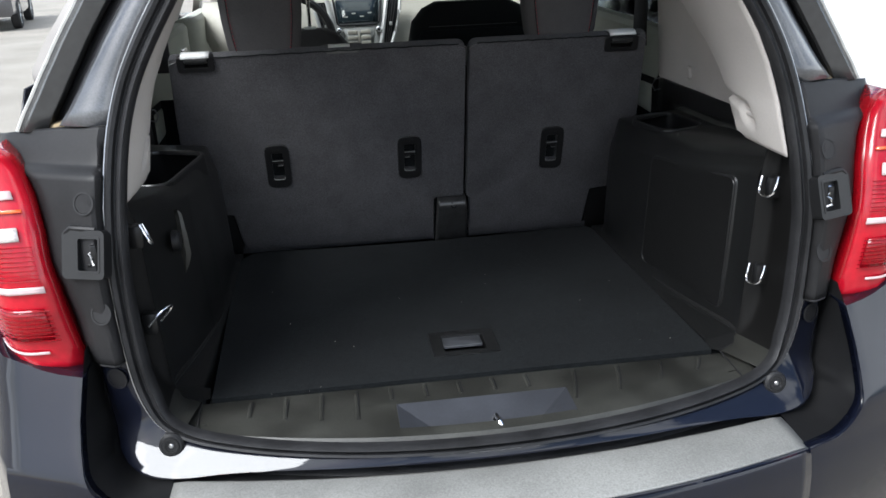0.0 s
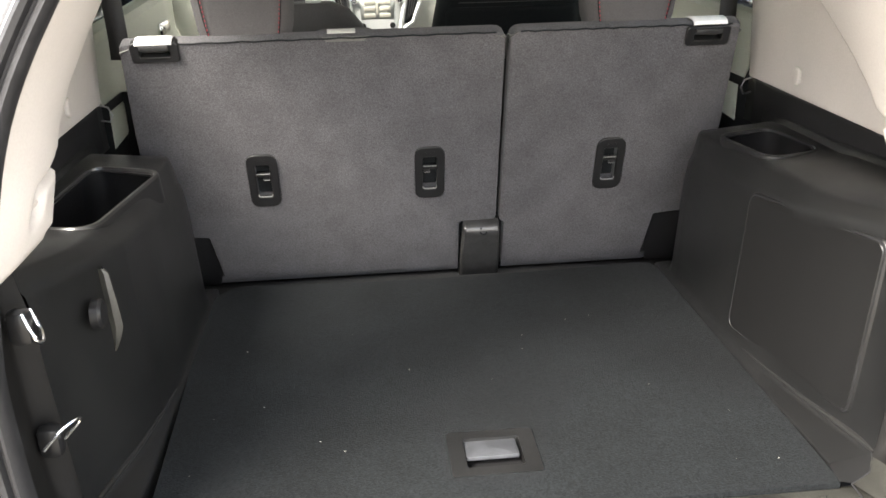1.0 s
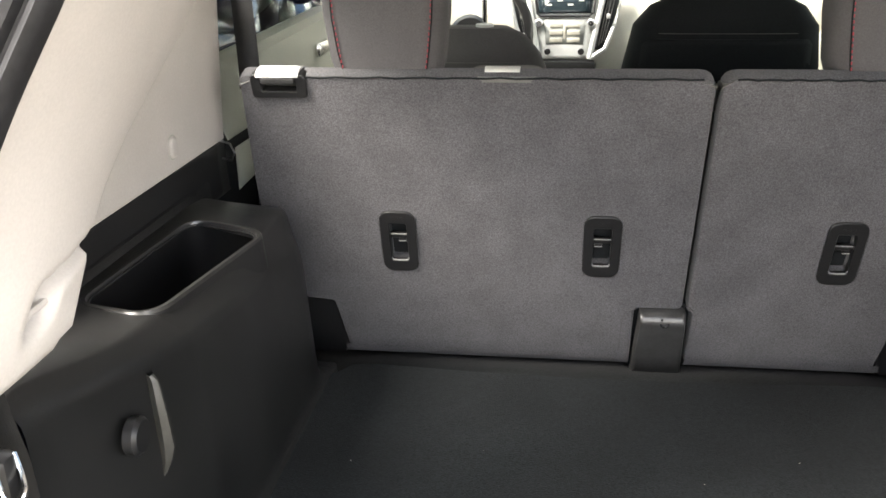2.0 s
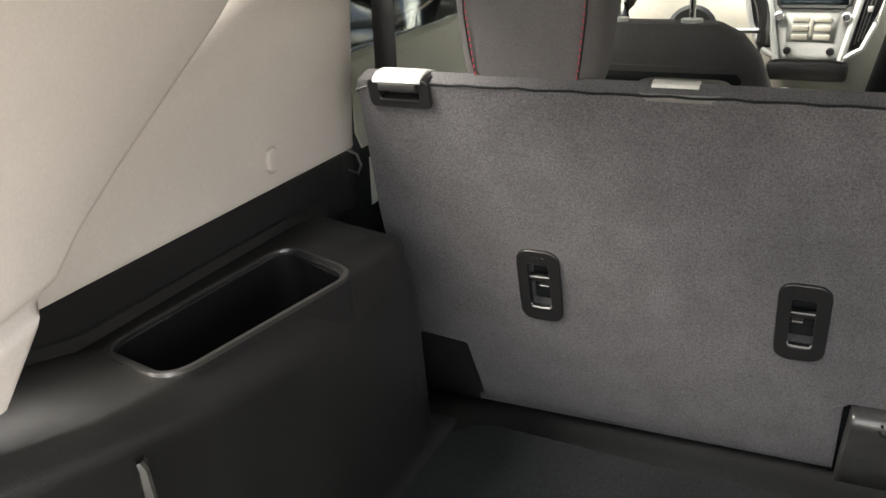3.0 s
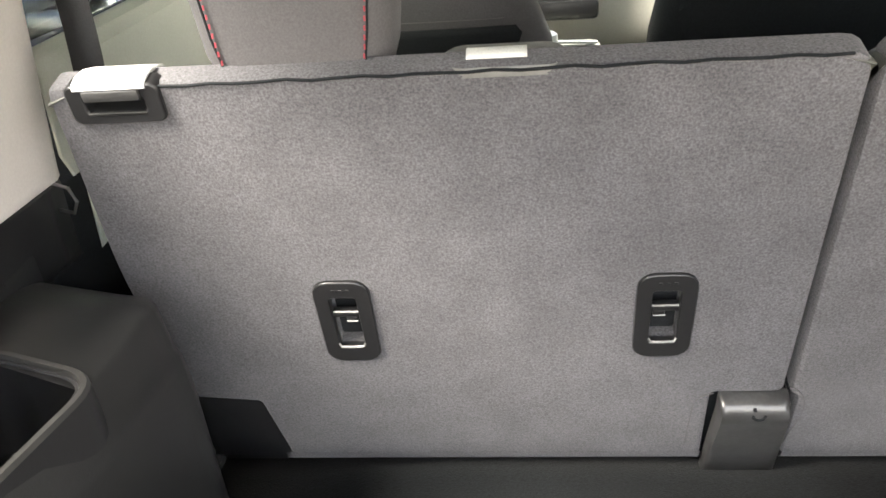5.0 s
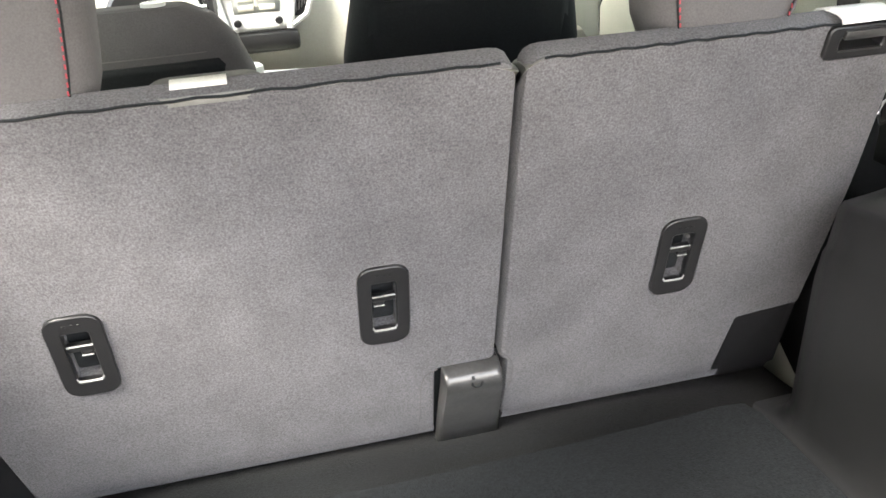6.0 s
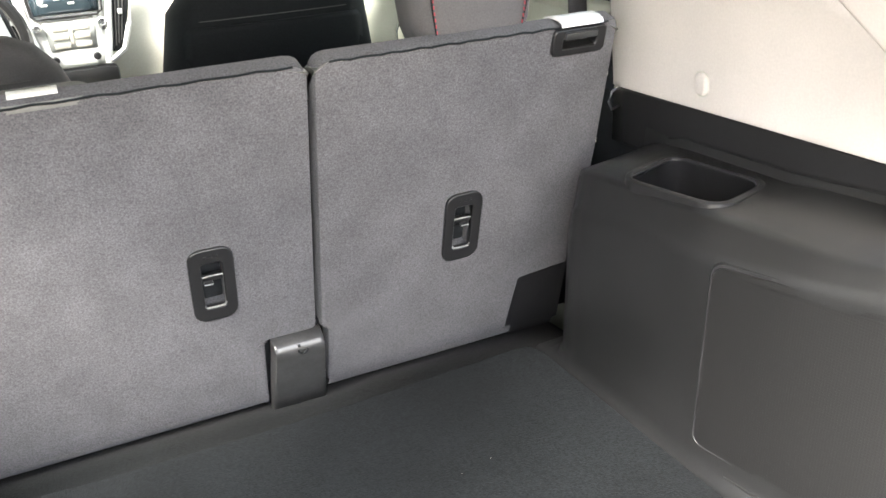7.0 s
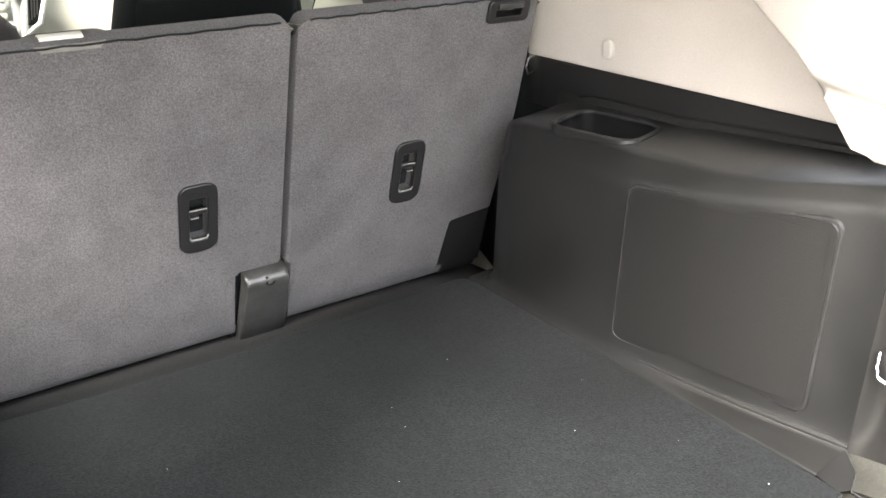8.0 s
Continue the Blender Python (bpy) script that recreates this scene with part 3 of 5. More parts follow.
# ---- shell of the car: sides, roof, glass, wheels ----
for s in SIDES:
    prof = [(0.86, 0.32), (0.90, 0.45), (0.915, 0.7), (0.905, 0.95), (0.885, 1.15), (0.85, 1.265)]
    ys = [1.75, 2.1, 2.6, 3.2, 3.8, 4.4, 4.9, 5.3, 5.6]
    rows = [[(s * x * (1 - 0.25 * max(0, (y - 5.0) / 0.6) ** 2), y, z - 0.16 * max(0, (y - 4.1) / 1.5) * (z > 1.2)) for x, z in prof] for y in ys]
    part("body_side", grid(rows), PAINT, car, solid=0.006)
    rows = [[(s * (x - 0.12 * max(0, z - 0.95)), y, z) for z in (0.872, 1.0, 1.10, 1.17)] for x, y in ((0.79, 1.40), (0.84, 1.55), (0.905, 1.75))]
    part("quarter_panel", grid(rows), PAINT, car, solid=0.006)
    # pillars between the windows
    for ya, yb, wd in ((3.38, 3.40, 0.10), (4.15, 3.45, 0.09), (2.24, 2.26, 0.10)):
        rows = [[(s * (0.80 - 0.17 * f + dx), ya + (yb - ya) * f + dy, 1.25 + 0.37 * f) for dx, dy in ((0, -wd / 2), (0.03, -wd / 2), (0.03, wd / 2), (0, wd / 2))] for f in (0, 0.25, 0.5, 0.75, 1)]
        part("window_pillar", loft(rows), BEIGE, car, "pale trimmed window pillar")
    for nm, glz, ya, yb in (("quarter_window", PANE, 1.76, 2.21), ("door_window", TINTED, 2.29, 3.33)):
        rows = [[(s * (0.80 - 0.135 * f - (0.025 * (1 - g) if ya < 2 else 0)), ya + (yb - ya) * g, 1.26 + 0.36 * f) for f in (0, 0.5, 1)] for g in (0, 0.5, 1)]
        ob = part(nm, grid(rows), glz, car, "side window", solid=0.004)
        ob.visible_shadow = nm != "quarter_window"
rows = []
for k in range(12):
    y = 1.38 + 1.80 * k / 11
    h = 1.665 + 0.03 * math.sin(math.pi * k / 11)
    rows.append([(0.68 * f, y - 0.06 * (1 - f * f) * (k == 0), h - 0.05 * f * f - (0.04 if abs(f) == 1 else 0)) for f in (-1, -0.96, -0.8, -0.4, 0, 0.4, 0.8, 0.96, 1)])
part("roof", grid(rows), PAINT, car, "dark blue roof", solid=0.02)
rows = [[(x * (0.62 + 0.14 * f), 3.17 + 1.05 * f, 1.63 - 0.46 * f - 0.03 * (x * x)) for x in (-1, -0.5, 0, 0.5, 1)] for f in (0, 0.5, 1)]
ob = part("windscreen", grid(rows), PANE, car, "clear windscreen", solid=0.005)
ob.visible_shadow = False
rows = [[(x * (0.80 - 0.1 * f * f), 4.20 + 1.38 * f, 1.17 - 0.18 * f - 0.25 * f ** 6 - 0.04 * x * x) for x in (-1, -0.6, 0, 0.6, 1)] for f in (0, 0.3, 0.6, 0.85, 1)]
part("hood", grid(rows), PAINT, car, solid=0.01)
rows = [[(x * 0.72, 5.6 + 0.06 * (1 - x * x), z) for x in (-1, -0.6, 0, 0.6, 1)] for z in (0.3, 0.5, 0.7, 0.85)]
part("front_fascia", grid(rows), PAINT, car, solid=0.02)
part("underbody", rbox((0, 3.3, 0.34), (1.7, 4.3, 0.06), 0.02), SATIN, car)


def wheel(parent, x, y, s, r=0.35):
    m = Matrix.Translation((x, y, r)) @ Matrix.Rotation(radians(90), 4, "Y")
    w = new("wheel")
    w.parent = parent
    def lathe(profile, n=32):
        return grid([[m @ Vector((rr * math.cos(2 * math.pi * k / n), rr * math.sin(2 * math.pi * k / n), s * h)) for k in range(n)] for rr, h in profile], close_u=True)
    part("tyre", lathe([(0.22, -0.09), (r * 0.9, -0.1), (r, -0.07), (r, 0.07), (r * 0.9, 0.1), (0.24, 0.09), (0.22, 0.07)]), TYRE, w)
    part("rim", lathe([(0.235, 0.085), (0.22, 0.07), (0.20, 0.03), (0.10, 0.05), (0.05, 0.06), (0.001, 0.06)]), STEEL, w)
    for k in range(5):
        a = 2 * math.pi * k / 5
        part("spoke", tube([m @ Vector((rr * math.cos(a), rr * math.sin(a), s * h)) for rr, h in ((0.04, 0.07), (0.13, 0.075), (0.225, 0.075))], 0.025, 6, flat=0.5), SILVER, w)
    return w


for s in SIDES:
    for y in (1.95, 4.75):
        wheel(car, s * 0.80, y, s)

# ---- cargo floor and sill ----
floor = thing("cargo_floor", "black needle-felt carpeted load floor of the boot", "boot floor")
out = [(-0.479, 1.305), (0.481, 1.305), (0.4835, 1.33), (0.4815, 1.50), (0.4775, 1.80), (0.4755, 2.075), (0.465, 2.104), (0.44, 2.108), (0.20, 2.094), (-0.02, 2.088), (-0.22, 2.092), (-0.42, 2.106), (-0.455, 2.100), (-0.490, 2.055), (-0.490, 1.80), (-0.483, 1.50)]
HX0, HX1, HY0, HY1 = -0.055, 0.075, 1.386, 1.494
bm = bmesh.new()
ov = [bm.verts.new((x, y, 0.745)) for x, y in out]
oe = [bm.edges.new((ov[k], ov[(k + 1) % len(ov)])) for k in range(len(ov))]
iv = [bm.verts.new((x, y, 0.745)) for x, y in ((HX0, HY0), (HX1, HY0), (HX1 - 0.002, HY1), (HX0 + 0.002, HY1))]
ie = [bm.edges.new((iv[k], iv[(k + 1) % 4])) for k in range(4)]
bmesh.ops.triangle_fill(bm, edges=oe + ie, use_beauty=True)
board = part("board", bm, CARPET, floor, smooth=False)
mo = board.modifiers.new("thick", "SOLIDIFY")
mo.thickness, mo.offset = 0.022, -1 
part("handle_bezel", frame_ring(Matrix.Translation((0.010, 1.440, 0.7465)), rring(0.134, 0.110, 0.006), rring(0.086, 0.072, 0.004), 0.03, 0.0), PLASTIC, floor, "black plastic pull-handle bezel")
part("handle_well", plate(rring(0.10, 0.085, 0.004), Matrix.Translation((0.010, 1.440, 0.728)), 0.003), SATIN, floor)
part("handle_flap", plate(rring(0.081, 0.052, 0.003), Matrix.Translation((0.008, 1.456, 0.7435)) @ Matrix.Rotation(radians(-5), 4, "X"), 0.006, 0.0015), mat("grey_handle_flap", (0.034, 0.036, 0.040), 0.45, var=0.15, scale=150, stain=0.2, sscale=30), floor, "scuffed grey plastic pull flap")
# lower carpet between the board and the seat
lower = [[(x, 2.075, 0.718), (x, 2.10, 0.706), (x, 2.14, 0.694), (x, 2.20, 0.684), (x, 2.34, 0.672)] for x in (-0.60, -0.3, 0, 0.3, 0.60)]
part("front_flap", grid(lower), CARPET, floor, "lower carpet flap behind the seat", solid=0.01)
part("under_tray", rbox((0, 1.84, 0.65), (1.16, 1.1, 0.06), 0.01), SATIN, floor)

sill = thing("sill_plate", "scuffed dark plastic sill plate with a latch recess", "sill plate")
TX0, TX1 = -0.146, 0.166
rows = []
sx = sorted(set([round(-0.53 + 1.06 * k / 40, 4) for k in range(41)] + [TX0, TX1]))
for x in sx:
    yb = face_y(x, 0.7) + 0.010
    c = [(1.325, 0.722), (1.300, 0.738), (1.222, 0.741), (yb + 0.034, 0.740), (yb + 0.010, 0.738), (yb, 0.729)]
    rows.append([(x, y, z) for y, z in c])
part("plate", grid(rows, skip=lambda i, j: TX0 <= sx[i] < TX1 and j in (2,)), SILLP, sill)
yb = face_y(0.02, 0.7) + 0.046
bm = bmesh.new()
q = lambda *p: bm.faces.new([bm.verts.new(v) for v in p])
q((TX0, 1.222, 0.741), (TX1, 1.222, 0.741), (0.070, 1.135, 0.700), (-0.050, 1.135, 0.700))
ye = face_y(TX1, 0.7) + 0.042
q((TX0, 1.222, 0.741), (-0.050, 1.135, 0.700), (-0.055, yb - 0.03, 0.700), (TX0, ye, 0.740))
q((TX1, 1.222, 0.741), (TX1, ye, 0.740), (0.075, yb - 0.03, 0.700), (0.070, 1.135, 0.700))
q((-0.050, 1.135, 0.700), (0.070, 1.135, 0.700), (0.075, yb - 0.03, 0.700), (-0.055, yb - 0.03, 0.700))
bmesh.ops.remove_doubles(bm, verts=bm.verts, dist=0.0005)
part("latch_recess", bm, mat("smooth_grey_recess", (0.032, 0.034, 0.040), 0.35, var=0.1, scale=200, stain=0.2, sscale=10), sill, "smooth grey latch recess", smooth=False, solid=0.003)
part("striker", tube([(0.020, 1.16, 0.70), (0.020, 1.155, 0.735), (0.022, 1.150, 0.742), (0.025, 1.128, 0.742), (0.027, 1.122, 0.735), (0.027, 1.118, 0.70)], 0.0042, 8), CHROME, sill, "bright steel striker loop")
for k in range(13):
    x = -0.407 + 0.0635 * k if k < 9 else (0.196, 0.282, 0.367, 0.446)[k - 9]
    y0 = 1.286
    y1 = 1.242 if TX0 - 0.02 < x < TX1 + 0.02 else face_y(x, 0.7) + 0.075
    part("rib", tube([(x, y0, 0.7385), (x - 0.010 * (x > 0.19), (y0 + y1) / 2, 0.741), (x - 0.024 * (x > 0.19), y1, 0.7395)], 0.0034, 8, flat=0.7), SILLP, sill)
    part("rib_groove", tube([(x + 0.004, y0 - 0.002, 0.7415), (x + 0.004 - 0.010 * (x > 0.19), (y0 + y1) / 2, 0.7415), (x + 0.004 - 0.024 * (x > 0.19), y1, 0.741)], 0.0009, 5), RUBBER, sill)
for s in SIDES:
    x = 0.497 * s
    part("seam", tube([(x, 1.303, 0.7425), (x * 0.996, 1.25, 0.7425), (x * 0.99, 1.196, 0.743)], 0.0014, 5), RUBBER, sill)

# ---- cargo side panels ----


def wall_x(y):
    return interp(y, [1.30, 1.38, 1.42, 1.50, 1.60, 1.73, 1.85, 1.95, 2.02, 2.05, 2.075, 2.09, 2.098], [0.556, 0.551, 0.541, 0.522, 0.504, 0.4875, 0.481, 0.480, 0.486, 0.498, 0.522, 0.553, 0.60])


def floor_x(y):
    return interp(y, [1.25, 1.32, 1.43, 1.6, 1.74, 2.11, 2.3], [0.500, 0.488, 0.484, 0.481, 0.478, 0.476, 0.476])


# corners of the bins: near the sill and inside, near the seat and inside, near the seat and outside, near the sill and outside
BINS = {-1: ((0.563, 1.593), (0.520, 1.872), (0.646, 1.918), (0.664, 1.612)), 1: ((0.556, 1.774), (0.527, 1.934), (0.644, 1.972), (0.664, 1.806))}
for s in SIDES:
    quad = BINS[s]
    cx, cy = sum(p[0] for p in quad) / 4, sum(p[1] for p in quad) / 4
    hole = [(x + (cx - x) * 0.04, y + (cy - y) * 0.04) for x, y in quad]
    by0, by1 = hole[0][1], hole[1][1]

    def wall(y, s=s):
        return wall_x(y) + (interp(y, [1.6, 1.9, 2.05, 2.09], [0.0, 0.012, 0.012, 0.004]) if s < 0 else 0.0)
    panel = thing("cargo_side_panel", "black plastic boot side panel with open bin and recessed knob" if s < 0 else "black plastic boot side panel with bin and mesh-textured cover", "side panel")
    ys = sorted(set([1.347, 1.36, 1.375, 1.40, 1.42, 1.44, 1.47, 1.50, 1.53, 1.565, 1.60, 1.63, 1.665, 1.70, 1.73, 1.75, 1.80, 1.85, 1.90, 1.96, 1.99, 2.02, 2.05, 2.075, 2.09, 2.098, by0, by1]))
    rows = []
    for y in ys:
        w, f = wall(y), floor_x(y) + (0.010 if s < 0 else 0.0)
        bi = interp(y, [by0, by1], [hole[0][0], hole[1][0]])
        bo = interp(y, [by0, by1], [hole[3][0], hole[2][0]])
        sh = max(min(w + 0.050, bi - 0.010), min(w + 0.036, 0.66))
        b0, b1 = max(bi, sh + 0.003), max(bo, sh + 0.008)
        shear = interp(y, [by0 - 0.10, by0, by1, 2.05], [0.0, hole[3][1] - hole[0][1], hole[2][1] - hole[1][1], 0.0]) / max(0.05, b1 - b0)
        up = interp(y, [1.375, 1.43, 1.50, 1.612, 1.80, 2.0, 2.05, 2.085, 2.098], [0.035, 0.026, 0.014, 0.002, 0.0, -0.006, -0.016, -0.035, -0.05])
        zt = interp(y, [1.375, 1.50, 1.60, 1.75, 1.90, 2.0, 2.05, 2.08, 2.098], [1.088, 1.068, 1.052, 1.038, 1.030, 1.018, 0.998, 0.97, 0.93])
        wt = interp(y, [1.375, 1.50, by0 - 0.05, by0], [1.0, 1.0, 0.6, 0.0])
        zw = 1.079 + up * 0.5
        rise = max(0.0, interp(y, [1.375, 1.53, 1.75, 1.95], [1.112, 1.104, 1.092, 1.079]) - zw) * wt
        fx = lambda x: max(0.0, min(1.0, (x - sh) / (0.688 - sh)))
        c = [(f, 0.70), (f, 0.744), (f + 0.004, 0.748), (max(w - 0.012, f + 0.006), 0.752), (max(w - 0.004, f + 0.009), 0.758), (max(w, f + 0.011), 0.770), (max(w + 0.002, f + 0.012), 0.80), (w + 0.007, 0.88), (w + 0.012, 0.96), (w + 0.0165, zt - 0.014),
             (w + 0.0185, zt - 0.003), (w + 0.0235, zt + 0.005), (sh - 0.0025, 1.0685 + up), (sh, 1.0715 + up), (b0, 1.075 + up + rise * fx(b0)), (b1, 1.079 + up * 0.7 + rise * fx(b1)), (0.686, zw + rise * 0.97), (0.689, max(1.084, zw + rise + 0.004)), (0.6925, max(1.09, zw + rise + 0.012)), (0.696, 1.141)]
        rows.append([(s * x, y + shear * max(0.0, min(x, b1) - b0) * max(0.0, 1 - max(0.0, x - b1) / 0.03), z) for x, z in c])
    i0, i1 = ys.index(by0), ys.index(by1)
    part("moulding", grid(rows, skip=lambda i, j: i0 <= i < i1 and j == 14), PLASTIC, panel, angle=50)
    # rear return: from the fold at the panel's corner round a deep hollow to the weatherstrip, flowing into the sill below
    rim = [Vector((s * p.x + 0.008, p.y + 0.004, p.z)) for p, q in zip(offset_ring(-0.028, 0.0), CONTOUR) if q.x > 0.515 and q.z < 1.19]
    rim = [p for p in rim if p.z < 1.17]
    n = len(rim)
    rows = []
    for k, w in enumerate(rim):
        u = k / (n - 1)
        z = interp(u, [0, 0.10, 0.20, 0.32, 0.45, 0.57, 0.71, 0.86, 1], [0.742, 0.7465, 0.757, 0.785, 0.84, 0.89, 0.965, 1.055, 1.165])
        x = interp(z, [0.742, 0.7465, 0.757, 0.770, 0.80, 0.88, 0.96, 1.074, 1.093, 1.105, 1.165], [0.499, 0.530, 0.549, 0.5535, 0.5555, 0.5605, 0.5655, 0.570, 0.577, 0.586, 0.575])
        y = interp(z, [0.742, 0.7465, 0.757], [1.304, 1.318, 1.347])
        i = Vector((s * x, y, z))
        g = max(0.0, min(1.0, (u - 0.14) / 0.30))
        hollow = 0.024 * g * g * (3 - 2 * g)
        row = []
        for f, b in ((0, 0), (0.02, 0.08), (0.05, 0.26), (0.09, 0.62), (0.14, 0.92), (0.20, 1.0), (0.35, 0.84), (0.52, 0.62), (0.70, 0.38), (0.88, 0.15), (1, 0)):
            row.append(i.lerp(w, f) + Vector((s * hollow * b, 0, 0)))
        rows.append(row)
    kc = max(2, int(n * 0.22))
    # lit lower end in the paler sill plastic, shaded hollow painted black
    part("sill_corner", grid(rows[:kc + 1]), SILLP, panel, "scuffed curved corner of the sill", angle=70)
    part("rear_return", grid(rows[kc:]), SHADED_TRIM, panel, "matte hollow return beside the weatherstrip, its shade painted black", angle=70)
    edge_in = [(0.482, 1.311, 0.743), (0.483, 1.322, 0.7445), (0.484, 1.335, 0.7455), (0.486, 1.347, 0.746)]
    edge_out = [(0.499, 1.304, 0.7425), (0.530, 1.318, 0.747), (0.543, 1.332, 0.752), (0.549, 1.347, 0.7575)]
    part("corner_skirt", grid([[Vector((s * a[0], a[1], a[2])).lerp(Vector((s * b[0], b[1], b[2])), f) for f in (0, 0.3, 0.7, 1)] for a, b in zip(edge_in, edge_out)]), PLASTIC, panel)
    part("skirt_seam", tube([(s * b[0], b[1], b[2] + 0.0005) for b in edge_out], 0.0012, 5), RUBBER, panel)
    bead = []
    for k in range(14):
        y = 1.347 + 0.32 * k / 13
        r = (0.0055 * (1 - k / 14) + 0.001) * min(1, 0.35 + 0.4 * k)
        cx, cz = max(wall_x(y) - 0.002, floor_x(y) + 0.008), 0.761
        bead.append([(s * (cx + r * math.cos(2 * math.pi * j / 10)), y, cz + r * math.sin(2 * math.pi * j / 10)) for j in range(10)])
    part("skirt_bead", loft(bead), RIM, panel, "smooth bead along the foot of the wall")
    # added black filler: keeps the pocket by the seat dark and hides the door
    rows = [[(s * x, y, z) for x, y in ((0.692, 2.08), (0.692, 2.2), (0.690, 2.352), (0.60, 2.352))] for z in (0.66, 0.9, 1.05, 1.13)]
    part("gap_back_sheet", grid(rows), BLACKC, panel)
    outer = [(s * (x - cx), y - cy) for x, y in quad]
    if s < 0:
        outer = outer[::-1]
    mz = Matrix.Translation((s * cx, cy, 1.0785))

    def bin_ring(d, r):
        return inset(round_outline(outer, 0.034, 6), d)
    lift = 0.0045 if s < 0 else 0.0025
    bin_ = part("storage_bin", grid([[mz @ Vector((x, y, h)) for x, y in r] for r, h in ((bin_ring(0.009, 0.024), 0.001), (bin_ring(0.010, 0.024), -0.01), (bin_ring(0.020, 0.022), -0.115))], close_u=True), SATIN, panel, "open storage bin moulded into the shelf")
    part("bin_rim", grid([[mz @ Vector((x, y, h)) for x, y in r] for r, h in ((bin_ring(0.0, 0.03), -0.004), (bin_ring(0.0, 0.03), lift * 0.5), (bin_ring(0.0015, 0.029), lift), (bin_ring(0.0065, 0.026), lift), (bin_ring(0.009, 0.024), 0.001))], close_u=True), RIM if s < 0 else PLASTIC, bin_, "smooth raised rim")
    part("bin_flange", grid([[mz @ Vector((x, y, -0.0015)) for x, y in r] for r in (round_outline(outer, 0.003, 6), bin_ring(0.002, 0.03))], close_u=True), PLASTIC, bin_)
    part("bin_floor", plate(bin_ring(0.0195, 0.022), mz @ Matrix.Translation((0, 0, -0.113)), 0.003), SATIN, bin_)
    part("bin_groove", grid([[mz @ Vector((x, y, h)) for x, y in r] for r, h in ((bin_ring(-0.0035, 0.032), -0.0015), (bin_ring(-0.003, 0.032), 0.0005), (bin_ring(-0.0005, 0.03), 0.0005))], close_u=True), RUBBER, bin_)
    # wire tie-down loops
    for c, d, e in (((Vector((0.568, 1.303, 1.078)), Vector((-0.30, -0.22, -0.93)), Vector((0.45, -0.88, 0.12))), (Vector((0.565, 1.318, 0.899)), Vector((-0.30, -0.22, -0.93)), Vector((0.45, -0.88, 0.12)))) if s > 0 else
                    ((Vector((-0.545, 1.285, 1.083)), Vector((0.42, -0.35, -0.84)), Vector((0.1, -0.95, 0.25))), (Vector((-0.548, 1.303, 0.915)), Vector((0.55, 0.25, 0.55)), Vector((-0.45, -0.85, 0.1))))):
        d, e = d.normalized(), e.normalized() * 1.3
        hook = part("tie_down_loop", tube(smooth_path([c + e * 0.013 - d * 0.012, c + e * 0.013 + d * 0.010, c + e * 0.010 + d * 0.022, c + d * 0.027, c - e * 0.010 + d * 0.022, c - e * 0.013 + d * 0.010, c - e * 0.013 - d * 0.012], 4), 0.0022, 6), CHROME, panel, "bright wire tie-down loop")
        part("loop_boss", rbox(c + Vector((s * 0.018, 0.014, -0.013)), (0.030, 0.026, 0.044), 0.010), SATIN, hook)
    if s > 0:
        # removable cover: four corners on the wall, with a groove round it
        def cover_pt(u, v, lift):
            y = 1.409 + (1.724 - 1.409) * u
            z = 0.781 + (1.036 + 0.027 * (1 - u) - 0.781) * v
            w = wall_x(y)
            zt = interp(y, [1.375, 1.50, 1.60, 1.75, 1.90, 2.0, 2.05, 2.08, 2.098], [1.088, 1.068, 1.052, 1.038, 1.030, 1.018, 0.998, 0.97, 0.93])
            x = interp(z, [0.80, 0.88, 0.96, zt - 0.014, zt - 0.003], [w + 0.002, w + 0.007, w + 0.012, w + 0.0165, w + 0.0185])
            return Vector((x - lift, y - 0.3 * lift, z))
        def cover_ring(g, r, lift):
            out = []
            for cu, cv, a0 in ((1, 1, 0), (0, 1, 90), (0, 0, 180), (1, 0, 270)):
                for k in range(5):
                    a = radians(a0 + 90 * k / 4)
                    out.append(cover_pt(cu + (-1 if cu else 1) * (g + r) * 0.85 + r * 0.85 * math.cos(a), cv + (-1 if cv else 1) * (g + r) + r * math.sin(a), lift))
            return out
        MESHP = mat("mesh_textured_plastic", (0.006, 0.006, 0.006), 0.38, spec=0.55, var=0.2, scale=300, stain=0.12, sscale=5, bump=0.3, bscale=500)
        nt = MESHP.node_tree
        ck = nt.nodes.new("ShaderNodeTexChecker")
        mp = nt.nodes.new("ShaderNodeTexCoord")
        mp2 = nt.nodes.new("ShaderNodeMapping")
        mp2.inputs["Rotation"].default_value = (radians(45), 0, 0)
        mp2.inputs["Scale"].default_value = (0.0, 1.0, 1.0)
        nt.links.new(mp.outputs["Object"], mp2.inputs["Vector"])
        nt.links.new(mp2.outputs[0], ck.inputs["Vector"])
        nt.links.new(ck.outputs["Fac"], nt.nodes["Bump"].inputs["Height"])
        ck.inputs["Scale"].default_value = 400
        nt.nodes["Bump"].inputs["Strength"].default_value = 0.3
        mk = nt.nodes.new("ShaderNodeMix")
        mk.data_type = "RGBA"
        mk.inputs[6].default_value, mk.inputs[7].default_value = (0.0035, 0.0035, 0.0035, 1), (0.0090, 0.0090, 0.0090, 1)
        nt.links.new(ck.outputs["Fac"], mk.inputs[0])
        nt.links.new(mk.outputs[2], nt.nodes["Principled BSDF"].inputs["Base Color"])
        n = 10
        # inner part as a sheet, edge as rounded rings
        cover = part("access_cover", grid([[cover_pt(0.045 + 0.91 * u / n, 0.05 + 0.90 * v / n, 0.0040) for u in range(n + 1)] for v in range(n + 1)]), MESHP, panel, "access cover with fine mesh texture")
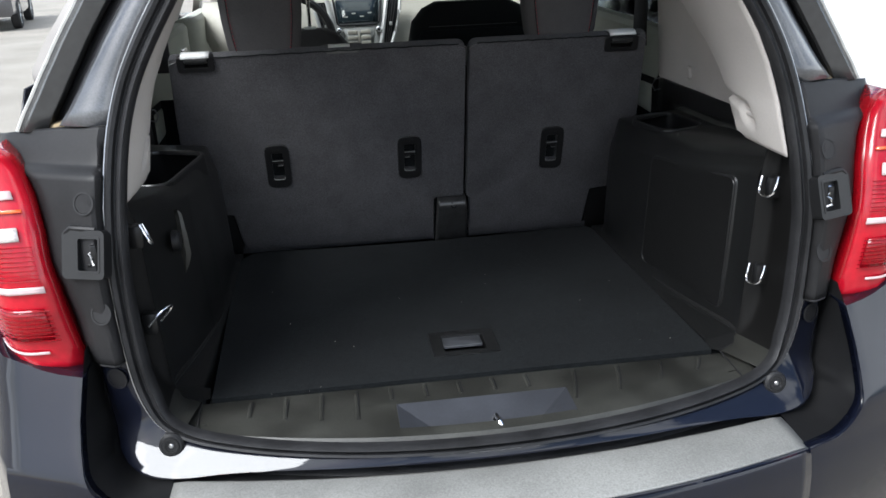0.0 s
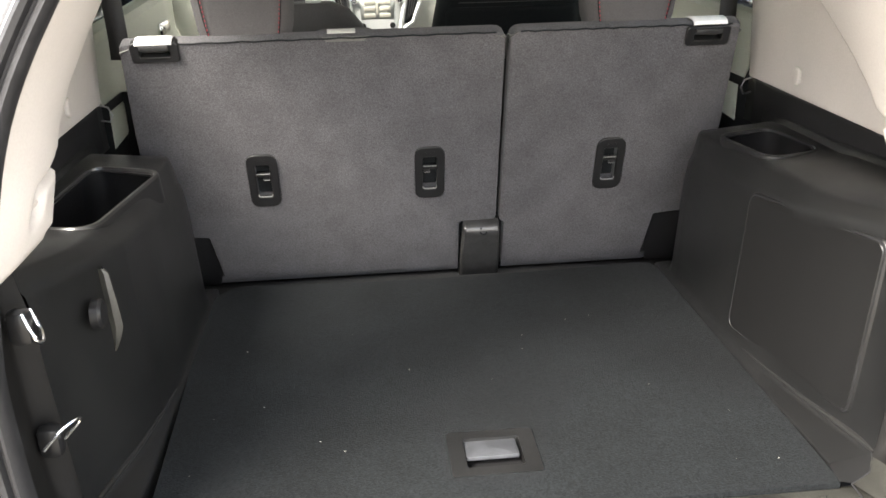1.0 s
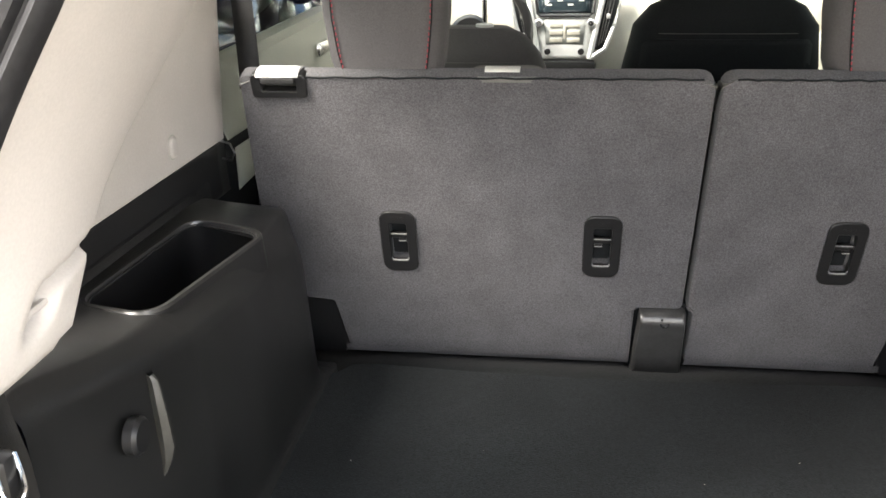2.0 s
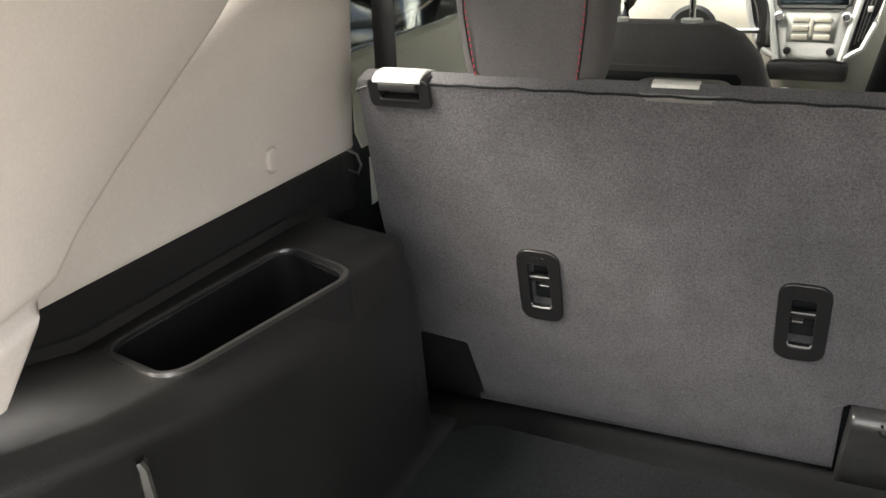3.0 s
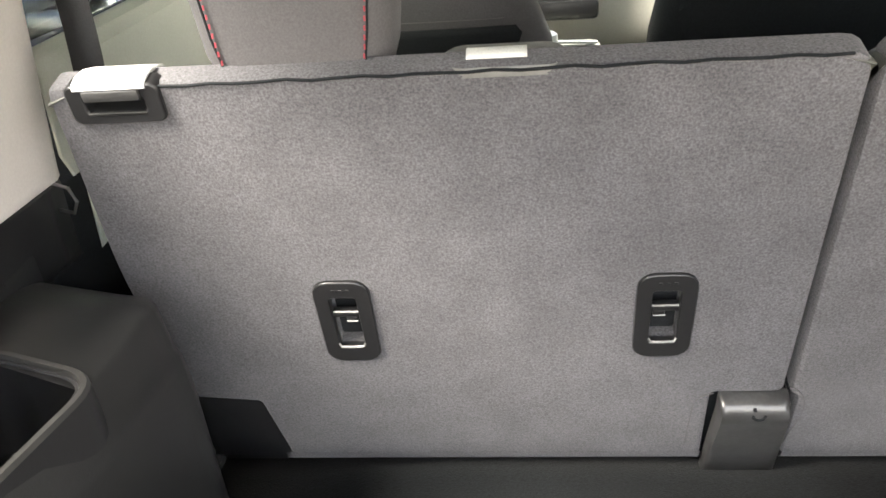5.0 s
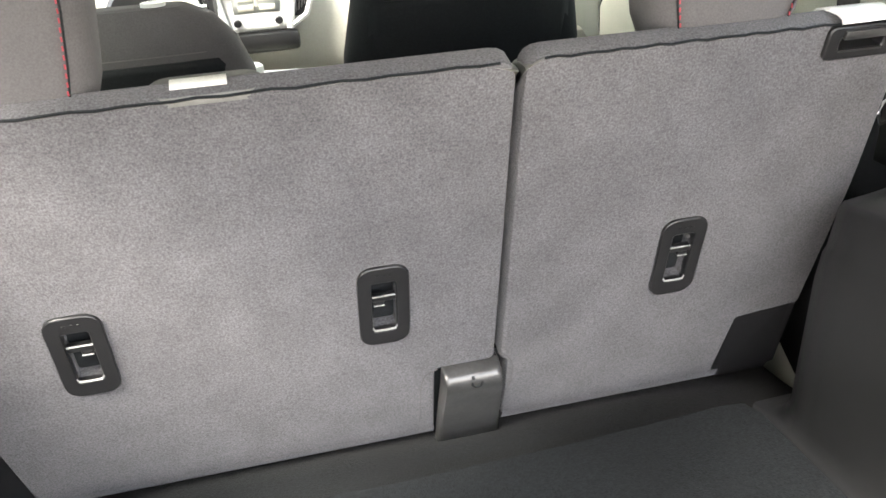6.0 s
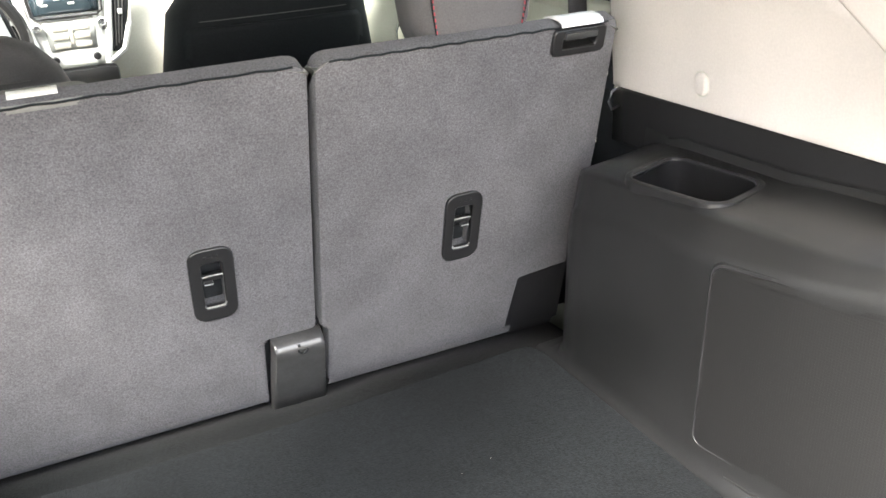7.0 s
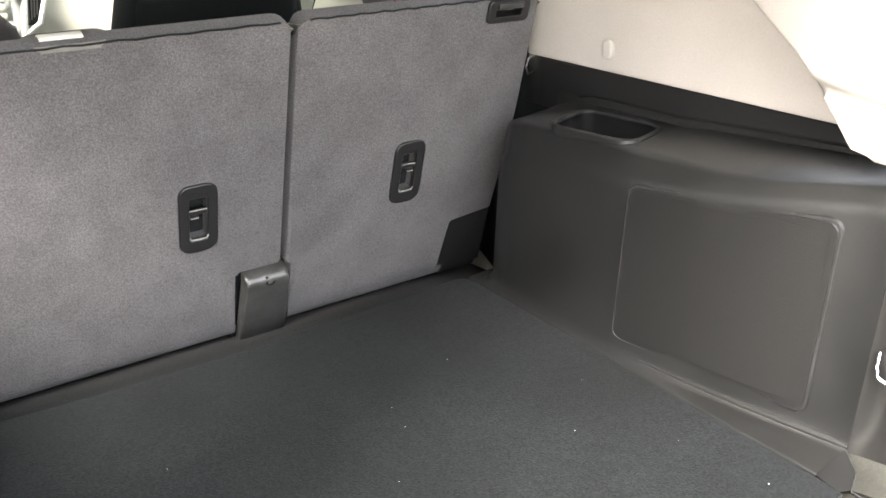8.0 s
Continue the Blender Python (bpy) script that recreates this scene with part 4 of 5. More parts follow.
        part("cover_edge", grid([cover_ring(0.05, 0.05, 0.0040), cover_ring(0.018, 0.06, 0.0042), cover_ring(0.014, 0.06, 0.0022)], close_u=True), MESHP, cover)
        part("cover_groove", grid([cover_ring(0.015, 0.06, 0.0026), cover_ring(0.004, 0.065, 0.0026)], close_u=True), RUBBER, cover)
        part("cover_rim", grid([cover_ring(0.005, 0.065, 0.0024), cover_ring(0.003, 0.066, 0.0034), cover_ring(0.0, 0.068, 0.0032), cover_ring(-0.008, 0.07, -0.001)], close_u=True), PLASTIC, cover)
    else:
        m = look((-0.522, 1.463, 1.004), (-2, 1.44, 0.99))
        knob = part("turn_knob", disc(m, 0.021, 0.014, bev=0.004), SATIN, panel, "round turn knob of a compartment")
        # blade-shaped finger recess: paler plastic paints the side that catches light
        rows = [[(-(wall_x(1.515) + 0.011 - d), y, z) for d, y in ((-0.006, 1.512), (w2 * 0.4, 1.506), (w2, 1.509), (w2, 1.513), (-0.006, 1.526))] for z, w2 in ((1.050, 0.002), (1.043, 0.008), (1.0, 0.013), (0.96, 0.016), (0.94, 0.010), (0.922, 0.001))]
        part("finger_grip", grid(rows), SILLP, panel, "blade-shaped finger grip in paler plastic, painted as lit")
    # dark band below the pillar trim
    rows = []
    for y in (1.40, 1.46, 1.53, 1.60, by0 + 0.02, 1.85, 2.0, 2.06, 2.085, 2.1, 2.15, 2.19):
        zl = interp(y, [1.40, 1.53, by0 - 0.03, by0 + 0.02, 2.05, 2.085], [1.118, 1.110, 1.100, 1.092, 1.088, 1.045])
        rows.append([(s * x, y, z) for x, z in ((0.6895, zl), (0.691, zl + 0.006), (0.6925, zl + 0.5 * (1.14 - zl)), (0.693, 1.134), (0.6945, 1.1395))])
    rows.sort(key=lambda r: r[0][1])
    part("belt_band", grid(rows), SATIN, panel, solid=0.003)

    # black sheet added to darken the panel-seat gap, pale sliver of trim beside the seat
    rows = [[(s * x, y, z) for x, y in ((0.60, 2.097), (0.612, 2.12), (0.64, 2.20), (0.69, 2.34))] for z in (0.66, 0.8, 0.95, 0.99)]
    part("gap_side_sheet", grid(rows), BLACKC, panel, solid=0.004)
    part("side_loop", tube([(s * 0.696, 2.175, 1.14), (s * 0.672, 2.168, 1.135), (s * 0.664, 2.165, 1.12), (s * 0.672, 2.168, 1.105), (s * 0.696, 2.175, 1.108)], 0.002, 6), STEEL, panel, "wire loop beside the seat")

    # ---- upper trim ----
    trim = thing("quarter_trim", "warm grey plastic quarter panel trim above the shelf", "trim panel", kind="structure")
    rows = []
    for k in range(22):
        y = 1.44 + 0.74 * k / 21
        zs = interp(y, [1.44, 1.60, 1.66, 1.95, 2.18], [1.22, 1.255, 1.285, 1.385, 1.42])
        col = []
        col += [(s * 0.697, y, 1.1425), (s * 0.689, y, 1.1405), (s * 0.6875, y, 1.1425)]
        for z in (1.15, 1.19, 1.23):
            col.append((s * (0.688 - 0.06 * (z - 1.15)), y, min(z, zs - 0.03)))
        xb = 0.688 - 0.06 * (zs - 1.15)
        mx = 0.172 + 0.35 * (y + 0.11)
        col += [(s * xb, y, zs - 0.012), (s * min(xb + 0.004, mx), y, zs + 0.004), (s * min(xb + 0.022, mx + 0.003), y + 0.01, zs + 0.026), (s * min(xb + 0.06, mx + 0.006), y + 0.01, zs + 0.055), (s * min(xb + 0.09, mx + 0.009), y + 0.01, zs + 0.07)]
        rows.append(col)
    for dy, dx in ((0.012, 0.004), (0.02, 0.014), (0.024, 0.035), (0.024, 0.08)):
        rows.append([(x + s * dx, 2.18 + dy, z) for x, y, z in rows[21]])
    part("panel", grid(rows), BEIGE, trim, angle=60)
    m = look((s * 0.686, 1.965, 1.181), (s * 2, 1.965, 1.20))
    clip = part("clip_cover", plate(rring(0.026, 0.034, 0.011), m @ Matrix.Translation((0, 0, 0.007)), 0.008, 0.005, 4), BEIGE, trim, "small oval clip cover")
    part("clip_edge", grid([[m @ Vector((x, y, 0.0022)) for x, y in rring(w, h, r, 6)] for w, h, r in ((0.024, 0.034, 0.010), (0.028, 0.038, 0.012))], close_u=True), DOORT, clip)
    # rear pillar trim: from the weatherstrip to its front edge, bulging inwards
    dp = thing("rear_pillar_trim", "warm grey plastic rear pillar trim with a hook recess", "trim panel", kind="structure")
    rows = []
    zr = [1.139, 1.145, 1.155, 1.165, 1.172, 1.178, 1.183, 1.188, 1.193, 1.198, 1.203, 1.208, 1.213, 1.218, 1.223, 1.228, 1.234, 1.242, 1.26, 1.30, 1.35, 1.40, 1.445, 1.50, 1.56, 1.60]
    for z in zr:
        xr, yr = contour_x(z) - 0.030, face_y(contour_x(z), z) + 0.004
        xf = interp(z, [1.139, 1.155, 1.26, 1.30, 1.351, 1.41, 1.54, 1.6], [0.556, 0.552, 0.552, 0.547, 0.531, 0.508, 0.487, 0.476])
        yf = interp(z, [1.139, 1.146, 1.155, 1.21, 1.25, 1.30, 1.351, 1.41, 1.54, 1.6], [1.385, 1.398, 1.415, 1.462, 1.498, 1.558, 1.612, 1.668, 1.80, 1.86])
        row = []
        for f in (0, 0.06, 0.14, 0.24, 0.34, 0.40, 0.44, 0.48, 0.52, 0.56, 0.60, 0.64, 0.68, 0.72, 0.78, 0.84, 0.90, 0.95, 0.98, 1.0):
            b = 0.012 * math.sin(math.pi * f) * min(1, max(0.1, (z - 1.13) / 0.08))
            dent = 0.024 * math.exp(-((f - 0.59) / 0.10) ** 4 - ((z - 1.196) / 0.019) ** 4) + 0.012 * (f > 0.6) * math.exp(-((z - 1.207 - 0.03 * (f - 0.6)) / 0.009) ** 4)
            row.append((s * (xr + (xf - xr) * f - b + dent), yr + (yf - yr) * f, z + (0.006 * f if z < 1.15 else 0)))
        row.append((s * (xf + 0.02), yf + 0.012, z))
        row.append((s * (xf + 0.05), yf + 0.02, z))
        rows.append(row)
    part("panel", grid(rows), BEIGE, dp, angle=60, solid=0.003)
    part("hook_lip", tube([(s * 0.556, 1.345 + 0.02 * k, 1.186 + 0.006 * math.sin(k)) for k in range(4)], 0.004, 6), BEIGE, dp)
    dp.location.x = 0.003

# headliner
rows = [[(x * 0.66, y, 1.615 - 0.06 * x * x) for x in (-1, -0.85, -0.5, 0, 0.5, 0.85, 1)] for y in (1.36, 1.5, 2.5, 3.15)]
tagged(part("ceiling", grid(rows), HEADL, solid=0.01), "pale fabric headliner", "headliner", kind="structure")

# ---- rear seat backs ----
TOP = Vector((0, 2.058, 1.268))
DOWN, BACK = Vector((0, 0.292, -0.956)), Vector((0, -0.956, -0.292))


def SP(u, v, n=0.0):
    """A point of the seat back: across, down from the top edge, out to the rear."""
    return TOP + Vector((u, 0, 0)) + DOWN * v + BACK * n


SM = Matrix(((1, 0, 0, TOP.x), (0, -DOWN.y, BACK.y, TOP.y), (0, -DOWN.z, BACK.z, TOP.z), (0, 0, 0, 1)))


def seat_handle(parent, u, v=0.313, side=1):
    """Release handle: a bezel with a black well, a bar and a lower lip."""
    m = SM @ Matrix.Translation((u, -v, 0.0045))
    h = part("release_handle", frame_ring(m, rring(0.064, 0.131, 0.019), rring(0.030, 0.082, 0.004), 0.010, 0.0), SATIN, parent, "black plastic seat release bezel", bevel=0.0015)
    part("well", plate(rring(0.034, 0.086, 0.003), m @ Matrix.Translation((0, 0, -0.026)), 0.002), BLACKC, h)
    part("pull_bar", rbox((0, 0, 0), (0.031, 0.009, 0.010), 0.002), SATIN, h).matrix_basis = m @ Matrix.Translation((0, 0.012, -0.008))
    part("bar_edge", tube([m @ Vector((-0.0145, 0.0165, -0.0035)), m @ Vector((0.0145, 0.0165, -0.0035))], 0.0012, 6), GLINT, h, "bright edge with its highlight painted on")
    part("catch", rbox((0, 0, 0), (0.013, 0.008, 0.006), 0.0015), SATIN, h).matrix_basis = m @ Matrix.Translation((0.006 * side, 0.003, -0.007))
    part("catch_edge", tube([m @ Vector((0.006 * side - 0.0065, 0.0015, -0.003)), m @ Vector((0.006 * side + 0.0065, 0.0015, -0.003))], 0.0009, 6), GLINT, h)
    part("lower_lip", tube([m @ Vector(p) for p in ((-0.0155, -0.034, -0.001), (-0.013, -0.0385, 0.0), (0.0, -0.0395, 0.0), (0.013, -0.0385, 0.0), (0.0155, -0.034, -0.001))], 0.0014, 6), GLINT, h)
    for k in range(3):
        part("raised_mark", rbox((0, 0, 0), (0.004, 0.004, 0.0008), 0.0003, 1), SATIN, h).matrix_basis = m @ Matrix.Translation((-0.008 + 0.008 * k, 0.053, 0.0002))
    return h


def headrest(parent, u):
    base = Vector((u, 2.080, 1.259))
    rings = []
    for h, w, d, f in ((0.0, 0.150, 0.075, 0.0), (0.005, 0.166, 0.095, 0.0), (0.03, 0.182, 0.105, 0.0), (0.10, 0.198, 0.11, 0), (0.17, 0.206, 0.105, 0), (0.21, 0.190, 0.085, 0), (0.225, 0.16, 0.05, 0)):
        c = base + Vector((0, 0.052 + 0.18 * h * -0.3, h))
        rings.append([c + Vector((x, y, 0)) for x, y in rring(w, d, min(d, 0.09) * 0.42, 5)])
    hr = part("headrest", loft(rings), CLOTH, parent, "charcoal headrest with red stitching")
    for sg in (-1, 1):
        bm = bmesh.new()
        for k in range(22):
            h = 0.018 + 0.0085 * k
            w = interp(h, [0, 0.03, 0.10, 0.17], [0.166, 0.182, 0.198, 0.206])
            d = interp(h, [0.006, 0.03, 0.10, 0.17], [0.095, 0.105, 0.11, 0.105])
            bmesh.ops.create_cube(bm, size=1, matrix=Matrix.LocRotScale(base + Vector((sg * (w / 2 - 0.024), 0.052 - 0.054 * h - d / 2 - 0.0002, h)), None, (0.0014, 0.0014, 0.0045)))
        part("stitching", bm, REDTHREAD, hr, "red stitching", smooth=False)
    for sg in (-1, 1):
        part("seam", tube([base + Vector((sg * (interp(h, [0, 0.03, 0.10, 0.2], [0.166, 0.182, 0.198, 0.206]) / 2 - 0.0215), 0.052 - 0.054 * h - interp(h, [0.006, 0.03, 0.10, 0.2], [0.095, 0.105, 0.11, 0.10]) / 2 - 0.0002, h)) for h in (0.012, 0.05, 0.1, 0.15, 0.2)], 0.0012, 5), BLACKC, hr)
        part("post_guide", rbox(base + Vector((sg * 0.085, 0.05, -0.004)), (0.03, 0.03, 0.018), 0.006), SATIN, parent)
    return hr


def latch_corner(parent, s):
    """Folding latch at the upper outer corner: bezel with slot, bright cover on top."""
    c = -0.5385 if s < 0 else 0.537
    m = SM @ Matrix.Translation((c, -0.0095 if s < 0 else -0.018, 0.0055))
    b = part("latch_bezel", frame_ring(m, rring(0.090, 0.041, 0.008), rring(0.056, 0.017, 0.004), 0.02, 0.0), SATIN, parent, "black plastic latch bezel", bevel=0.002)
    part("slot", plate(rring(0.06, 0.024, 0.003), m @ Matrix.Translation((0, -0.002, -0.026)), 0.002), BLACKC, b)
    part("latch_flap", rbox((0, 0, 0), (0.054, 0.011, 0.006), 0.002), COVER, b).matrix_basis = m @ Matrix.Translation((0, 0.011, 0.001))
    part("slot_lip", rbox((0, 0, 0), (0.056, 0.003, 0.004), 0.001), PLASTIC, b).matrix_basis = m @ Matrix.Translation((0, -0.0095, -0.001))
    rows = [[(c + x, 2.053 + y, 1.2745 + z) for y, z in ((-0.0035, -0.0015), (-0.001, 0.004), (0.008, 0.008), (0.025, 0.010), (0.046, 0.007), (0.056, -0.002))] for x in (-0.034, -0.02, 0.0, 0.02, 0.034)]
    part("latch_cover", grid(rows), mat("glossy_pale_cover", (0.7, 0.7, 0.69), 0.25, var=0.03), b, "smooth pale latch cover on the seat top", solid=0.004)


def seat_back(label, u0, u1, outer, handles):
    """One seat back: felt rear face, vinyl top roll, side bolster."""
    st = thing("rear_seat_back", label, "seat back", "rear seat backs")
    up = 0.455
    if outer < 0:
        pts = [(u0, 0.007), (u0 - 0.012, -0.24), (u0 + 0.004, -0.452), (u0 + 0.094, -0.462), (u0 + 0.112, -0.585), (0.047, -0.585), (0.047, -up + 0.002), (u1, -up + 0.002), (u1, 0.007)]
        rr = [0.012, 0.05, 0.006, 0.004, 0.012, 0.01, 0.008, 0.012, 0.026]
    else:
        pts = [(u0, 0.007), (u0, -up), (u0 + 0.010, -up - 0.005), (u0 + 0.008, -0.585), (u1 - 0.118, -0.585), (u1 - 0.104, -0.462), (u1 - 0.006, -0.452), (u1 + 0.006, -0.24), (u1, 0.007)]
        rr = [0.024, 0.004, 0.004, 0.012, 0.012, 0.004, 0.006, 0.05, 0.012]
    lc = -0.5385 if outer < 0 else 0.537
    holes = [[(x + u, y - 0.313) for x, y in rring(0.032, 0.084, 0.004, 2)] for u in handles] + [[(x + lc, y - (0.0125 if outer < 0 else 0.021)) for x, y in rring(0.058, 0.020, 0.004, 2)]]
    part("felt_back", pierced(round_outline(pts, rr, 4), holes, SM, 0.03, 0.007), FELT, st, "grey felt rear face")
    ra, rb = (u0 + 0.104, 0.046) if outer < 0 else (u0 + 0.010, u1 - 0.108)
    roll = [[SP(u, 0.570 + 0.045 * math.sin(radians(a)), 0.0008 - 0.045 * (1 - math.cos(radians(a)))) for u in (ra, (2 * ra + rb) / 3, (ra + 2 * rb) / 3, rb)] for a in (0, 10, 20, 30, 40, 50, 60, 70, 80, 90)]
    part("felt_roll", grid(roll), FELT, st, "lower edge of the felt rolled under")
    # cushion core in front of the felt
    core = [(u0 + 0.006, -0.06), (u0 + 0.01, -0.45), (u0 + 0.06, -0.60), (u1 - 0.02, -0.60), (u1 - 0.004, -0.06)] if outer < 0 else [(u0 + 0.004, -0.06), (u0 + 0.02, -0.60), (u1 - 0.06, -0.60), (u1 - 0.01, -0.45), (u1 - 0.006, -0.06)]
    part("cushion", plate(core, SM @ Matrix.Translation((0, -0.012, -0.032)), 0.085, 0.0), BLACKC, st)
    # top roll
    rows = []
    n = 24
    for k in range(n + 1):
        u = u0 + (u1 - u0) * k / n
        e = min(u - u0, u1 - u)
        dip = -0.010 * max(0, 1 - e / 0.02) ** 2
        sag = -0.004 * math.sin((u + 0.2) * 18) ** 2
        rows.append([(u, 2.061 + a, 1.2585 + b + (dip + sag if b > 0.001 else 0)) for a, b in ((0.003, 0.010), (-0.003, 0.013), (-0.002, 0.0145), (0.007, 0.0165), (0.022, 0.0170), (0.04, 0.014), (0.052, 0.007), (0.06, -0.004), (0.07, -0.05))])
    part("top_roll", loft([list(r) for r in rows]), VINYL, st, "dark grey vinyl top roll")
    part("piping", tube([(u0 + 0.02 + (u1 - u0 - 0.04) * k / 30, 2.0555 + 0.0012 * math.sin(k * 1.7), 1.2725 + 0.001 * math.sin(k * 2.3)) for k in range(31)], 0.0016, 5), BLACKC, st)
    latch_corner(st, outer)
    # black hinge cover at the lower outer corner
    c = outer * 0.552
    part("hinge_cover", plate(round_outline([(-0.056, 0.062), (0.056, 0.062), (0.056, -0.095), (-0.056, -0.095)], 0.012), SM @ Matrix.Translation((c, -0.515, -0.016)), 0.03, 0.014, 4), SATIN, st, "black plastic hinge cover")
    return st


seat60 = seat_back("wide grey felt rear seat back with two release handles", -0.604, 0.131, -1, (-0.372, -0.0195))
for u in (-0.372, -0.0195):
    seat_handle(seat60, u, side=1 if u < -0.1 else -1)
headrest(seat60, -0.373)
seat40 = seat_back("narrow grey felt rear seat back with one release handle", 0.139, 0.604, 1, (0.374,))
seat_handle(seat40, 0.374)
headrest(seat40, 0.388)
# centre hinge cover, proud of the felt
rows = []
for v, n, w in ((0.453, -0.01, 0.076), (0.453, 0.006, 0.078), (0.455, 0.014, 0.080), (0.460, 0.020, 0.082), (0.469, 0.024, 0.083), (0.482, 0.024, 0.084), (0.52, 0.019, 0.087), (0.57, 0.012, 0.090), (0.62, 0.004, 0.092), (0.64, -0.01, 0.092)):
    rows.append([SP(0.0965 + w * f / 2, v, n * (1 if abs(f) < 0.99 else 0.55) - (0.012 if abs(f) > 1.0 else 0)) for f in (-1.02, -1, -0.94, -0.8, 0, 0.8, 0.94, 1, 1.02)])
cov = part("centre_hinge_cover", grid(rows), COVER, seat60, "black plastic centre hinge cover", angle=60)
part("cover_back", plate([(0.046, -0.452), (0.146, -0.452), (0.146, -0.62), (0.046, -0.62)], SM @ Matrix.Translation((0, 0, -0.02)), 0.01), BLACKC, seat60)
part("key_slot", tube([SP(0.100 + 0.007 * math.cos(a), 0.466 - 0.007 * math.sin(a), 0.0245) for a in [radians(180 + 18 * k) for k in range(11)]], 0.0018, 5), BLACKC, cov)
part("key_pin", rbox(SP(0.095, 0.459, 0.0205), (0.004, 0.004, 0.004), 0.001), BLACKC, cov)
for pts in (((0.134, 0.44), (0.146, 0.448), (0.157, 0.468), (0.158, 0.50), (0.150, 0.535), (0.146, 0.57)), ((0.050, 0.452), (0.036, 0.458), (0.028, 0.475), (0.026, 0.51), (0.024, 0.56))):
    part("felt_seam", tube([SP(p.x, p.y, 0.0003) for p in smooth_path([(a, b, 0) for a, b in pts], 4)], 0.0007, 5), CLOTH, seat60)
# belt passage on the top of the wide seat back
m = Matrix.Translation((-0.181, 2.080, 1.2775)) @ Matrix.Rotation(radians(14), 4, "X")
bz = part("belt_guide", grid([[m @ Vector((x, y, h)) for x, y in rring(w, d, r, 6)] for w, d, r, h in ((0.114, 0.048, 0.022, -0.006), (0.113, 0.047, 0.021, 0.001), (0.108, 0.044, 0.019, 0.003), (0.102, 0.038, 0.017, 0.001), (0.05, 0.01, 0.004, -0.002), (0.002, 0.001, 0.0003, -0.002))], close_u=True), VINYL, seat60, "oval belt guide with a pale strap")
part("strap", grid([[(-0.188 + x, 2.080 + y, 1.2785 + z) for y, z in ((-0.009, 0.001), (-0.006, 0.004), (0.0, 0.006), (0.008, 0.006), (0.014, 0.002))] for x in (-0.027, 0.0, 0.027)]), STRAP, bz, "pale grey strap loop", solid=0.003)
part("screw", disc(m @ Matrix.Translation((0.032, -0.008, 0.003)), 0.004, 0.003, 10), STEEL, bz)

# seat cushions of the rear bench (behind the backs) and cabin floor
part("cushion", rbox((0, 2.60, 0.62), (1.22, 0.50, 0.2), 0.05, 3), BLACKC, seat60)
cf = rbox((0, 3.2, 0.42), (1.5, 2.2, 0.04), 0.01)
tagged(part("cabin_floor", cf, CARPET), "dark carpet of the cabin floor", "floor", kind="structure")

# ---- seat belts ----
for s in SIDES:
    b = thing("seat_belt", "black webbing seat belt hanging beside the seat", "seat belt", "rear seat belts")
    pts = [(s * 0.646, 2.225, 1.22), (s * 0.647, 2.232, 1.27), (s * 0.652, 2.24, 1.38), (s * 0.655, 2.25, 1.50), (s * 0.655, 2.26, 1.60)]
    part("webbing", grid([[Vector(p) + Vector((-s * 0.021, -0.006, 0)), Vector(p) + Vector((s * 0.021, 0.006, 0))] for p in smooth_path(pts, 4)]), BELT, b, solid=0.0025)
    part("anchor", rbox((s * 0.655, 2.26, 1.60), (0.03, 0.06, 0.03), 0.008), SATIN, b)

# ---- doors, inside ----
for s in SIDES:
    d = thing("rear_door", "pale greenish rear door trim below a bright window", "car door", "doors")
    top = [(0.775, 1.252), (0.745, 1.258), (0.722, 1.257), (0.712, 1.243), (0.712, 1.15), (0.69, 1.10), (0.69, 1.04), (0.715, 0.98), (0.72, 0.75), (0.73, 0.5)]
    part("trim_panel", grid([[(s * x, y, z + 0.02 * (y - 2.3)) for x, z in top] for y in (2.24, 2.4, 2.7, 3.0, 3.14)]), DOORT, d, solid=0.006)
    part("door_handle", rbox((s * 0.705, 2.95, 1.19), (0.02, 0.11, 0.035), 0.008), CHROME, d, "bright inner handle")
    d2 = thing("front_door", "pale front door trim below a bright window", "car door", "doors")
    part("trim_panel", grid([[(s * x, y, z + 0.016) for x, z in top] for y in (3.16, 3.5, 3.9, 4.15)]), DOORT, d2, solid=0.006)
    part("armrest", rbox((s * 0.68, 3.5, 1.02), (0.08, 0.5, 0.06), 0.02), CREAM, d2)

# ---- front seats ----


